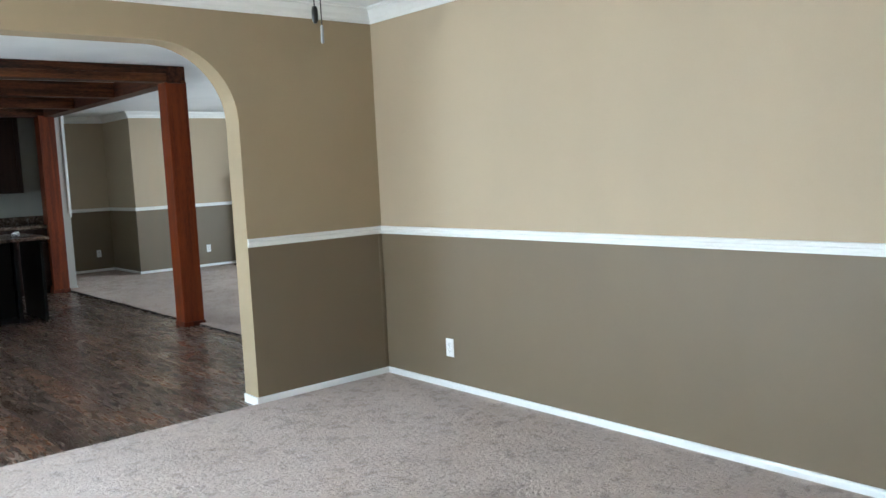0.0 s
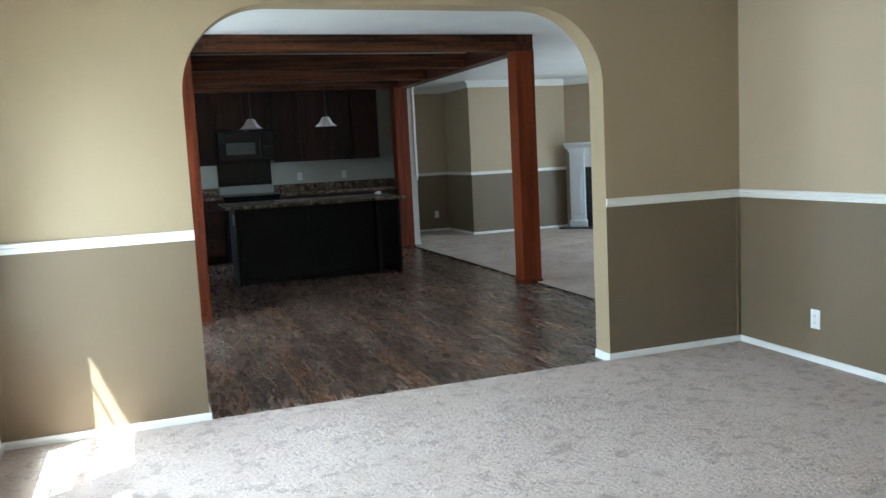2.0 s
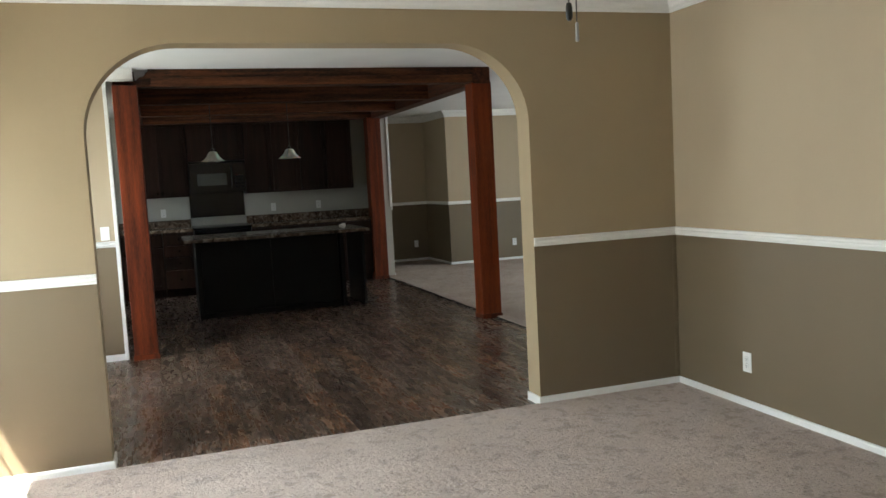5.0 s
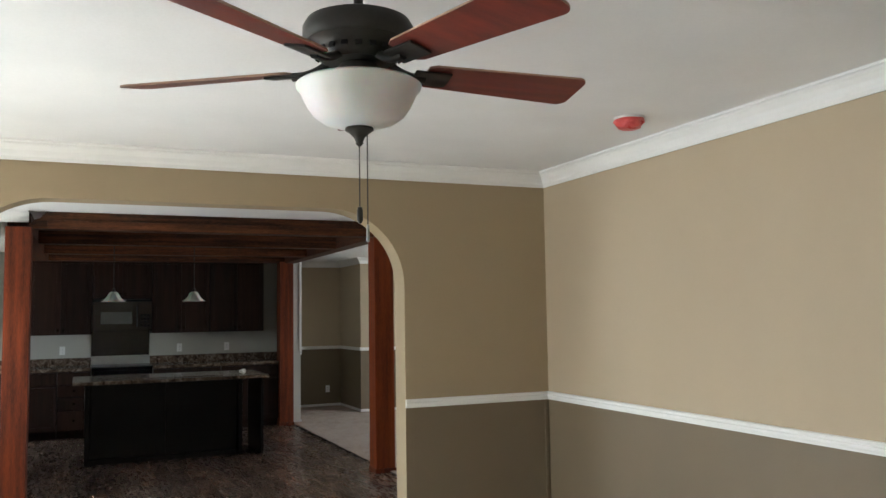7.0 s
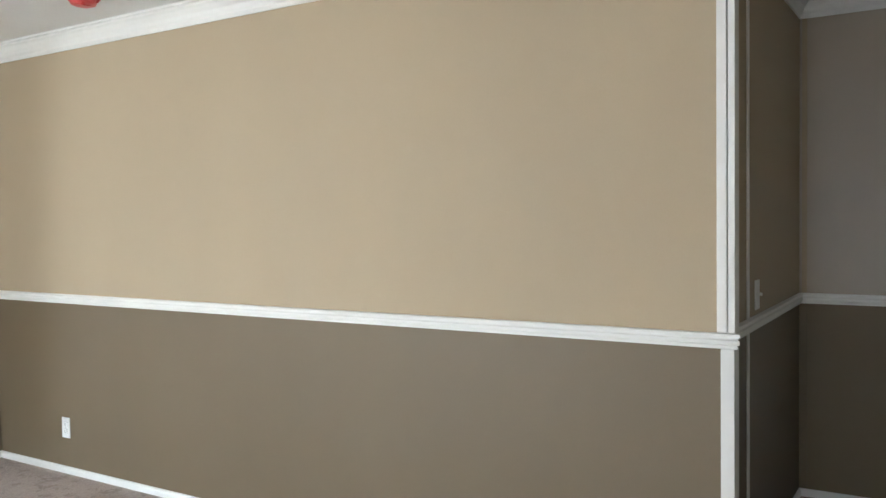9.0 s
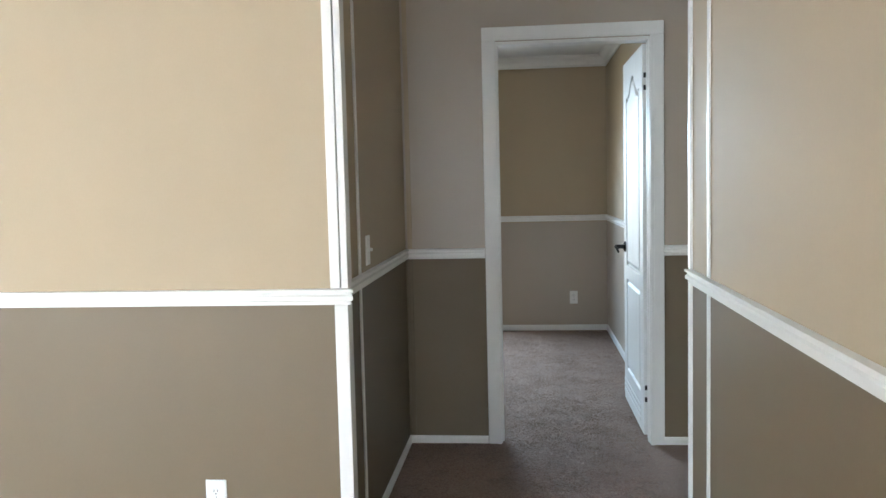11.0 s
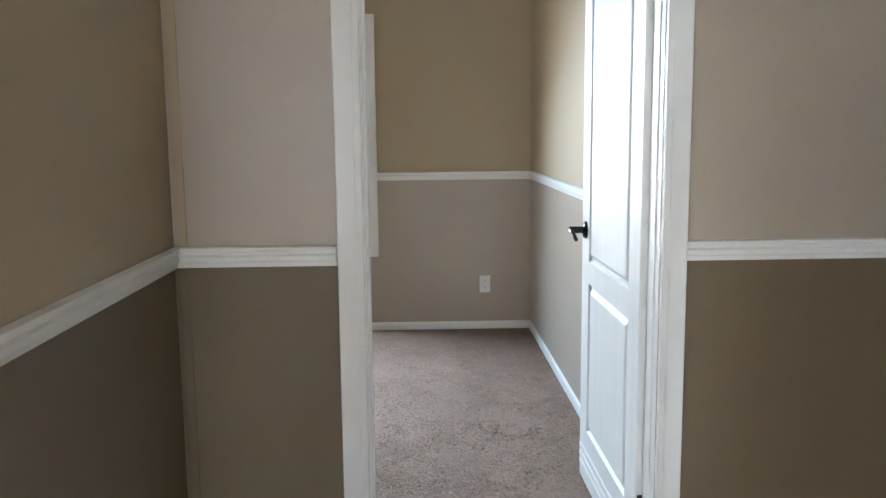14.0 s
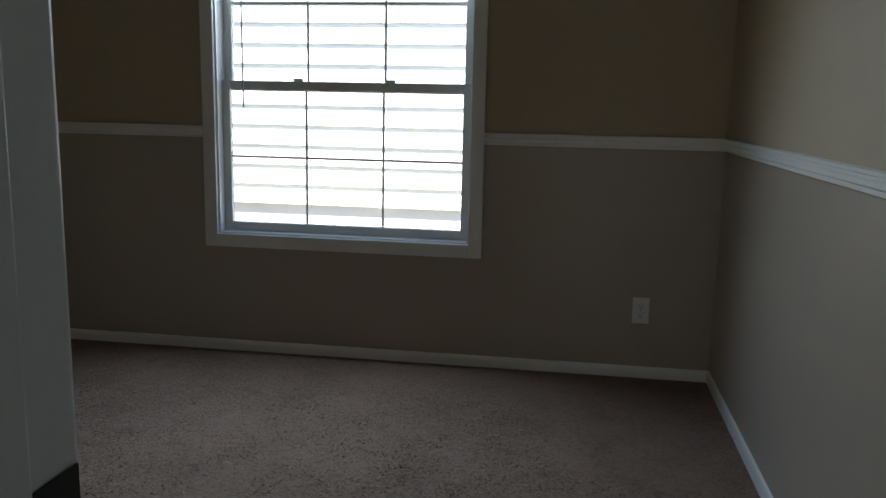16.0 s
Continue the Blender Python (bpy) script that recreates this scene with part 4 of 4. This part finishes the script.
def cooker():
    r = empty("range", Matrix.Translation((-2.655, 6.99, 0)), "black free-standing range with a glass top", "range")
    part("body", box(0, 0.745, 0.03, 0.60, 0.0, 0.895, 0.005), APPLIANCE, r)
    part("cooktop", box(-0.002, 0.747, 0.0, 0.60, 0.896, 0.912, 0.004), SMOKED, r, "grey glass cooktop")
    part("back_guard", box(0, 0.745, 0.56, 0.62, 0.912, 1.02, 0.006), STEEL, r, "grey metal back guard")
    d = part("oven_door", box(0.01, 0.735, 0.0, 0.03, 0.22, 0.86, 0.005), APPLIANCE, r)
    part("door_handle", tube([(0.08, -0.03, 0.80), (0.66, -0.03, 0.80)], 0.011, 8), APPLIANCE, d)
    part("drawer", box(0.01, 0.735, 0.0, 0.03, 0.03, 0.21, 0.005), APPLIANCE, r)


microwave()
cooker()
tagged(part("splash_panel", box(-2.66, -1.91, UB - 0.012, UB, 1.02, 1.36, 0.002), APPLIANCE), "black panel behind the range", "panel")


def island():
    i = empty("kitchen_island", Matrix.Translation((0, 0, 0)), "black panelled kitchen island with a granite-look top", "island")
    part("body", box(-2.72, -1.17, 4.86, 5.50, 0.0, 0.853, 0.003), BLACK, i)
    for x0, x1 in ((-2.74, -2.70), (-1.155, -1.115), (-0.925, -0.895)):
        part("end_panel", box(x0, x1, 4.72 if x0 > -2.7 and x0 > -1.0 else 4.80, 5.52, 0.0, 0.853, 0.004), BLACK, i)
    part("front_panel", box(-2.68, -1.94, 4.845, 4.86, 0.06, 0.83, 0.004), BLACK, i)
    part("front_panel", box(-1.93, -1.18, 4.845, 4.86, 0.06, 0.83, 0.004), BLACK, i)
    part("toe_board", box(-2.70, -1.16, 4.838, 4.86, 0.0, 0.055, 0.002), BLACK, i)
    t = part("top", box(-2.86, -0.86, 4.58, 5.56, 0.853, 0.887, 0.008), GRANITE, i, "brown granite-look laminate top")
    part("front_edge", box(-2.858, -0.862, 4.572, 4.58, 0.853, 0.884, 0.003), GRANITE, t)


island()
outlet(pose(-2.741, 5.0, 0.72, 0, 0, 90), "white outlet plate on the island end")


def crumpled():
    bm = bmesh.new()
    bmesh.ops.create_icosphere(bm, subdivisions=3, radius=0.045)
    for v in bm.verts:
        v.co *= 0.85 + 0.45 * noise.noise(v.co * 38)
        v.co.z *= 0.62
    low = min(v.co.z for v in bm.verts)
    for v in bm.verts:
        v.co += Vector((-1.10, 4.86, 0.888 - low))
    tagged(part("crumpled_paper", bm, PAPER), "small crumpled white paper lying on the island", "paper")


crumpled()
bm = box(-2.25, -1.35, 4.74, 5.35, 0.8875, 0.893, 0.004)
tagged(part("counter_mat", bm, GRANITE), "flat speckled board lying on the island", "board")


def pendant(x, y):
    p = empty("pendant_lamp", Matrix.Translation((x, y, 0)), "small pendant lamp with a white glass bell shade", "pendant lamp", "island pendants")
    part("canopy", lathe([(0, 2.398), (0.05, 2.402), (0.06, CEIL), (0, CEIL)], 24), BRONZE, p, smooth=True)
    part("rod", tube([(0, 0, 1.84), (0, 0, 2.41)], 0.005, 8), BRONZE, p)
    part("socket", lathe([(0, 1.86), (0.016, 1.855), (0.020, 1.815), (0.0, 1.812)], 18), BRONZE, p, smooth=True)
    n, rings = 36, []
    bm = bmesh.new()
    for r, z, wav in ((0.028, 1.822, 0), (0.045, 1.812, 0), (0.058, 1.788, 0), (0.070, 1.760, 0.05), (0.092, 1.732, 0.10), (0.112, 1.716, 0.14),
                      (0.109, 1.714, 0.14), (0.088, 1.731, 0.10), (0.066, 1.760, 0.05), (0.054, 1.787, 0), (0.026, 1.816, 0)):
        ring = []
        for k in range(n):
            a = k * math.tau / n
            q = r * (1 + wav * math.cos(6 * a))
            ring.append(bm.verts.new((q * math.cos(a), q * math.sin(a), z)))
        rings.append(ring)
    for a, b in zip(rings, rings[1:]):
        for k in range(n):
            bm.faces.new((a[k], a[(k + 1) % n], b[(k + 1) % n], b[k]))
    part("shade", bm, FROST, p, "white frosted glass bell shade", smooth=True)
    return p


pend = pendant(-2.47, 5.0)
copy_thing(pend, Matrix.Translation((-1.62, 5.05, 0)))


# ---------------------------------------------------------------- fireplace in the family room
def fireplace():
    m = pose(2.95, Y_F, 0, 0, 0, -45)
    slabm = box(0, 2.4, 0, 0.1, 0, CEIL)
    w = part("wall_family_corner", slabm, WALL_UP)
    w.matrix_world = m
    tagged(w, "beige painted corner wall above a fireplace", "wall", kind="structure")
    f = empty("fireplace_mantel", m, "white painted fireplace mantel with panelled columns", "fireplace")
    for x in (0.12, 1.42):
        c = part("column", box(x, x + 0.24, -0.20, 0.0, 0.14, 1.25, 0.004), MANTEL_WHITE, f)
        part("plinth", box(x - 0.02, x + 0.26, -0.22, 0.0, 0.0, 0.14, 0.006), MANTEL_WHITE, c)
        part("panel_frame", box(x + 0.04, x + 0.20, -0.212, -0.20, 0.24, 0.97, 0.006), MANTEL_WHITE, c)
        part("panel_field", box(x + 0.06, x + 0.18, -0.217, -0.21, 0.27, 0.94, 0.005), MANTEL_WHITE, c)
        part("cap_block", box(x + 0.04, x + 0.20, -0.212, -0.20, 1.02, 1.20, 0.006), MANTEL_WHITE, c)
        part("capital", box(x - 0.02, x + 0.26, -0.22, 0.0, 1.25, 1.30, 0.006), MANTEL_WHITE, c)
    part("frieze", box(0.36, 1.42, -0.15, 0.0, 1.0, 1.30, 0.004), MANTEL_WHITE, f)
    prof = [(0, 1.30), (0.22, 1.30), (0.225, 1.315), (0.25, 1.33), (0.285, 1.35), (0.30, 1.365), (0.30, 1.40), (0, 1.40)]
    part("shelf", sweep(prof, (0.06, 0, 0), (1.72, 0, 0), (0, -1, 0)), MANTEL_WHITE, f)
    part("firebox", box(0.36, 1.42, -0.12, 0.0, 0.0, 1.0, 0.004), FIREBOX, f, "black firebox and surround")
    tagged(part("hearth", box(-0.02, 1.80, -0.42, -0.225, 0.0, 0.036, 0.004), FIREBOX), "dark low hearth strip on the carpet", "hearth").matrix_world = m


fireplace()
for a, b in (((2.95, Y_F), (2.95 + 2.4 * 0.7071, Y_F - 2.4 * 0.7071)),):
    trims(a, b, (-0.7071, -0.7071, 0), SQ, IN, "c")


# ---------------------------------------------------------------- ceiling fan
def ceiling_fan():
    f = empty("ceiling_fan", Matrix.Translation((-2.120, -2.65, -0.030)), "dark bronze ceiling fan with cherry blades and a glass bowl", "ceiling fan")
    part("canopy", lathe([(0, 2.412), (0.03, 2.412), (0.055, 2.43), (0.068, CEIL + 0.030), (0, CEIL + 0.030)], 32), BRONZE, f, smooth=True)
    part("down_rod", tube([(0, 0, 2.33), (0, 0, 2.42)], 0.0125, 14), BRONZE, f, smooth=True)
    mot = part("motor", lathe([(0, 2.340), (0.06, 2.340), (0.105, 2.335), (0.136, 2.322), (0.146, 2.304), (0.146, 2.278), (0.140, 2.270), (0.140, 2.262), (0.116, 2.248),
                               (0.106, 2.226), (0.090, 2.212), (0, 2.210)], 48), BRONZE, f, "dark bronze motor housing", smooth=True)
    for k in range(20):
        a = k * math.tau / 20
        slot = box(-0.008, 0.008, -0.002, 0.004, -0.010, 0.010)
        bmesh.ops.transform(slot, matrix=pose(0, 0, 0, 0, 0, math.degrees(a)) @ pose(0, 0.111, 2.237, 25), verts=slot.verts)
        part("vent_slot", slot, FIREBOX, mot)
    part("switch_housing", lathe([(0, 2.210), (0.050, 2.210), (0.055, 2.202), (0.055, 2.178), (0.075, 2.163), (0, 2.162)], 32), BRONZE, f, smooth=True)
    part("light_bowl", lathe([(0.050, 2.160), (0.120, 2.161), (0.154, 2.159), (0.164, 2.152), (0.162, 2.144), (0.152, 2.133), (0.146, 2.119), (0.136, 2.098), (0.120, 2.075),
                              (0.094, 2.056), (0.058, 2.045), (0.02, 2.040), (0.0, 2.040)], 56), FROST, f, "white alabaster glass light bowl", smooth=True)
    part("finial", lathe([(0.0, 2.044), (0.036, 2.043), (0.038, 2.036), (0.026, 2.028), (0.014, 2.016), (0.009, 2.004), (0.011, 2.002), (0.008, 1.998), (0.004, 1.994), (0, 1.992)], 24),
         BRONZE, f, smooth=True)
    for k in range(5):
        ang = 0 + 72 * k
        m = pose(0, 0, 0, 0, 0, ang)
        tilt = Matrix.Translation((0, 0, 2.200)) @ pose(0, 0, 0, -13)
        bm = bmesh.new()
        outline = []
        L0, L1 = 0.185, 0.665
        for t in range(9):
            a = math.pi / 2 * t / 8
            outline.append((L1 - 0.030 + 0.030 * math.sin(a), 0.077 - 0.030 + 0.030 * math.cos(a)))
        outline = [(L0, 0.046), (L0 + 0.02, 0.056)] + outline
        outline += [(x, -y) for x, y in outline[::-1]]
        top = [bm.verts.new((x, y, 0.003)) for x, y in outline]
        bot = [bm.verts.new((x, y, -0.003)) for x, y in outline]
        bm.faces.new(top)
        bm.faces.new(bot[::-1])
        for j in range(len(top)):
            q = bm.faces.new((top[j], bot[j], bot[(j + 1) % len(top)], top[(j + 1) % len(top)]))
            q.material_index = 1
        bmesh.ops.transform(bm, matrix=m @ tilt, verts=bm.verts)
        b = part("blade", bm, [BLADE, BLADE_EDGE], f, "cherry wood fan blade")
        arm = tube(curve([(0.085, 0, 2.218), (0.115, 0, 2.202), (0.150, 0, 2.192), (0.185, 0, 2.191)], 5), 0.012, 10)
        t = box(0.150, 0.255, -0.034, 0.034, -0.011, -0.0035, 0.003)
        bmesh.ops.transform(t, matrix=tilt, verts=t.verts)
        merge(arm, t)
        bmesh.ops.transform(arm, matrix=m, verts=arm.verts)
        br = part("blade_iron", arm, BRONZE, f, "dark cast blade bracket", smooth=True)
        for sx, sy in ((0.20, 0.022), (0.20, -0.022), (0.235, 0.0)):
            s = lathe([(0, 0.006), (0.004, 0.005), (0.005, 0.003), (0, 0.003)], 10)
            bmesh.ops.transform(s, matrix=m @ tilt @ Matrix.Translation((sx, sy, 0)), verts=s.verts)
            part("screw", s, BRONZE, br)
    for x, y, zt, zb, wood in ((-0.004, -0.012, 2.03, 1.835, True), (0.020, -0.004, 2.045, 1.79, False)):
        c = part("pull_chain", tube([(x, y, zt), (x, y, zb)], 0.0016, 6), BRONZE, f, "thin bronze pull chain")
        beads = bmesh.new()
        z = zt
        while z > zb:
            lathe([(0, 0.0025), (0.0025, 0), (0, -0.0025)], 6, beads, (x, y, z))
            z -= 0.008
        part("beads", beads, BRONZE, c)
        w = lathe([(0, 0.0), (0.006, -0.003), (0.008, -0.012), (0.008, -0.036), (0.004, -0.044), (0, -0.045)] if wood else
                  [(0, 0.0), (0.004, -0.002), (0.0045, -0.045), (0, -0.047)], 12, None, (x, y, zb))
        part("pull", w, BRONZE if wood else STEEL, c, smooth=True)


ceiling_fan()


def smoke_alarm():
    s = empty("smoke_alarm", Matrix.Translation((-0.41, -1.50, 0)), "smoke alarm under a red plastic dust cover", "smoke alarm")
    part("base", lathe([(0, CEIL - 0.014), (0.060, CEIL - 0.014), (0.072, CEIL - 0.008), (0.073, CEIL), (0, CEIL)], 36), PLATE, s, "white plastic base ring", smooth=True)
    bm = bmesh.new()
    n = 40
    rings = []
    for r, z in ((0.071, 0.010), (0.073, 0.016), (0.068, 0.026), (0.060, 0.038), (0.050, 0.050), (0.036, 0.056), (0.016, 0.058)):
        ring = []
        for k in range(n):
            a = k * math.tau / n
            q = r * (1 + 0.05 * math.sin(5 * a + 9 * z / 0.05) + 0.05 * noise.noise(Vector((2 * math.cos(a), 2 * math.sin(a), z * 60))))
            ring.append(bm.verts.new((q * math.cos(a), q * math.sin(a), CEIL - z)))
        rings.append(ring)
    for a, b in zip(rings, rings[1:]):
        for k in range(n):
            bm.faces.new((a[k], a[(k + 1) % n], b[(k + 1) % n], b[k]))
    bm.faces.new(rings[-1])
    part("dust_cover", bm, RED, s, "crinkled red film cover")


smoke_alarm()


# ---------------------------------------------------------------- outside the windows
def neighbour(name, x0, x1, y0, y1, face, label):
    """A long house of lap siding over a low skirting, with a shallow roof."""
    h = empty(name, None, label, "house")
    part("wall", box(x0, x1, y0, y1, 0.11, 2.6), SIDING, h)
    part("skirting", box(x0 + 0.02, x1 - 0.02, y0 + 0.02, y1 - 0.02, -0.75, 0.11), SKIRT, h)
    d = 0.028
    fx = x0 if face < 0 else x1
    z = 0.11
    while z < 2.5:
        bm = bmesh.new()
        a, b = (fx, fx + face * d)
        v = [bm.verts.new(q) for q in ((b, y0, z), (b, y1, z), (a, y1, z + 0.205), (a, y0, z + 0.205), (a, y0, z), (a, y1, z))]
        bm.faces.new((v[0], v[1], v[2], v[3]))
        bm.faces.new((v[0], v[4], v[5], v[1]))
        part("siding_board", bm, SIDING, h)
        z += 0.205
    mid = (x0 + x1) / 2
    bm = bmesh.new()
    prof = [(x0 - 0.08, 2.55), (mid, 3.5), (x1 + 0.08, 2.55), (x1 + 0.08, 2.62), (mid, 3.6), (x0 - 0.08, 2.62)]
    r0 = [bm.verts.new((x, y0 - 0.3, z)) for x, z in prof]
    r1 = [bm.verts.new((x, y1 + 0.3, z)) for x, z in prof]
    for k in range(6):
        bm.faces.new((r0[k], r0[(k + 1) % 6], r1[(k + 1) % 6], r1[k]))
    bm.faces.new(r0[::-1])
    bm.faces.new(r1)
    part("roof", bm, ROOF, h)


neighbour("neighbour_house", 9.6, 14.0, -14, 8, -1, "white lap-sided house with grey skirting next door")
neighbour("neighbour_house", -16.0, -11.0, -14, 12, 1, "white lap-sided house across the yard")


# ---------------------------------------------------------------- floor planks
def planks():
    rng = random.Random(11)
    wide, full, cache = 0.152, 1.22, {}

    def mesh(length):
        key = round(length, 2)
        if key not in cache:
            g, t = 0.0012, 0.006
            bm = bmesh.new()
            a, b = wide / 2 - g, key / 2 - g
            lo = [bm.verts.new((x, y, -t)) for x, y in ((-a, -b), (a, -b), (a, b), (-a, b))]
            up = [bm.verts.new((x, y, -0.0008)) for x, y in ((-a, -b), (a, -b), (a, b), (-a, b))]
            c = 0.0018
            tp = [bm.verts.new((x, y, 0.0)) for x, y in ((-a + c, -b + c), (a - c, -b + c), (a - c, b - c), (-a + c, b - c))]
            for r, s in ((lo, up), (up, tp)):
                for k in range(4):
                    bm.faces.new((r[k], r[(k + 1) % 4], s[(k + 1) % 4], s[k]))
            bm.faces.new(tp)
            me = bpy.data.meshes.new("plank")
            bm.to_mesh(me)
            bm.free()
            me.materials.append(PLANK)
            cache[key] = me
        return cache[key]
    x = X_W + wide / 2
    row = 0
    while x < -0.02:
        y = 0.0
        length = full * (0.35, 0.7, 1.0, 0.5, 0.85)[row % 5]
        while y < 7.05:
            n = min(length, 7.08 - y)
            ob = new("plank", mesh(n))
            ob.parent = floor_kitchen
            ob.location = (x, y + n / 2, 0.0)
            y += n
            length = full
        x += wide
        row += 1


planks()


# ---------------------------------------------------------------- loose carpet edge
def carpet_edge():
    """The raw edge of the carpet where it meets the vinyl, slightly rumpled."""
    bm = bmesh.new()
    rows = []
    for k in range(121):
        y = 0.2 + 6.8 * k / 120
        w = 0.010 * noise.noise(Vector((0, y * 3.1, 2.0))) + 0.006 * noise.noise(Vector((0, y * 9.0, 5.0)))
        h = 0.018 + 0.010 * max(0.0, noise.noise(Vector((4.0, y * 2.3, 1.0))))
        rows.append([bm.verts.new(q) for q in ((-0.016 + w, y, 0.0), (-0.018 + w, y, h * 0.7), (-0.004 + w, y, h), (0.05, y, 0.0165), (0.05, y, 0.0))])
    for a, b in zip(rows, rows[1:]):
        for j in range(4):
            bm.faces.new((a[j], a[j + 1], b[j + 1], b[j])).material_index = 1 if j == 0 else 0
    tagged(part("carpet_edge", bm, [CARPET_FAMILY, SUBFLOOR]), "rumpled raw carpet edge beside the vinyl floor", "carpet edge", kind="structure")


carpet_edge()


# ---------------------------------------------------------------- litter
def debris():
    """Small pale chips and crumbs left on the vinyl floor."""
    rng = random.Random(21)
    bm = bmesh.new()
    for k in range(11):
        x, y = rng.uniform(-3.3, -0.25), rng.uniform(0.15, 4.4)
        tmp = bmesh.new()
        bmesh.ops.create_icosphere(tmp, subdivisions=1, radius=rng.choice((0.002, 0.003, 0.004, 0.006)))
        for v in tmp.verts:
            v.co *= rng.uniform(0.6, 1.1)
            v.co.z *= 0.45
        low = min(v.co.z for v in tmp.verts)
        bmesh.ops.translate(tmp, vec=(x, y, -low), verts=tmp.verts)
        merge(bm, tmp)
    tagged(part("floor_debris", bm, PAPER), "tiny pale chips scattered on the vinyl floor", "debris", kind="stuff")


debris()


# ---------------------------------------------------------------- carpet pile
def field(rng, x, y, cell):
    """Smooth noise from -1 to 1 at the points x, y."""
    g = rng.uniform(-1, 1, (64, 64))
    u, v = x / cell + 20, y / cell + 30
    a, b = np.floor(u).astype(int), np.floor(v).astype(int)
    p, q = u - a, v - b
    p, q = p * p * (3 - 2 * p), q * q * (3 - 2 * q)
    a, b = a % 63, b % 63
    return (g[a, b] * (1 - p) + g[a + 1, b] * p) * (1 - q) + (g[a, b + 1] * (1 - p) + g[a + 1, b + 1] * p) * q


def pile(parent, x0, x1, y0, y1, step, material, seed, comb_by=1.0, height=0.0036):
    """Cut pile: small leaning tufts, combed this way and that by feet."""
    rng = np.random.default_rng(seed)
    gx, gy = np.meshgrid(np.arange(x0 + 0.015, x1 - 0.015, step), np.arange(y0 + 0.015, y1 - 0.015, step))
    x, y = gx.ravel() + rng.uniform(-0.45, 0.45, gx.size) * step, gy.ravel() + rng.uniform(-0.45, 0.45, gx.size) * step
    n = x.size
    comb = comb_by * (field(rng, x, y, 0.13) + 0.9 * field(rng, x, y, 0.045))
    side = comb_by * (field(rng, x, y, 0.17) + 0.9 * field(rng, x, y, 0.05))
    tall = height * (1 + 0.35 * field(rng, x, y, 0.09) + rng.uniform(-0.3, 0.3, n))
    lx = 0.0085 * side + rng.normal(0, 0.0036, n)
    ly = 0.0085 * comb + rng.normal(0, 0.0036, n)
    turn = rng.uniform(0, math.tau, n)
    rad = step * rng.uniform(0.55, 0.8, n)
    co = np.empty((n, 4, 3))
    for k in range(3):
        co[:, k, 0] = x + rad * np.cos(turn + k * math.tau / 3)
        co[:, k, 1] = y + rad * np.sin(turn + k * math.tau / 3)
        co[:, k, 2] = CARPET_Z - 0.001
    co[:, 3, 0], co[:, 3, 1], co[:, 3, 2] = x + lx, y + ly, tall + CARPET_Z
    base = np.arange(n)[:, None] * 4
    faces = np.concatenate([base + np.array([[0, 1, 3]]), base + np.array([[1, 2, 3]]), base + np.array([[2, 0, 3]])], axis=1).reshape(-1)
    me = bpy.data.meshes.new("carpet_pile")
    me.vertices.add(n * 4)
    me.vertices.foreach_set("co", co.reshape(-1))
    me.loops.add(faces.size)
    me.loops.foreach_set("vertex_index", faces.astype(np.int32))
    me.polygons.add(n * 3)
    me.polygons.foreach_set("loop_start", np.arange(0, n * 9, 3, dtype=np.int32))
    me.update(calc_edges=True)
    me.materials.append(material)
    ob = new("carpet_pile", me)
    ob.parent = parent
    tagged(ob, kind="stuff")


pile(floor_living, X_W, 0.0, -4.3, 0.0, 0.0125, CARPET, 3, 0.25, 0.0019)
pile(floor_hall, 0.10, HB + 0.05, Y_S, Y_A, 0.0115, CARPET_DIM, 4, 0.38, 0.0027)
pile(floor_bedroom, HB + 0.03, BX, BY, -2.4, 0.0115, CARPET_DIM, 5, 0.40, 0.0028)
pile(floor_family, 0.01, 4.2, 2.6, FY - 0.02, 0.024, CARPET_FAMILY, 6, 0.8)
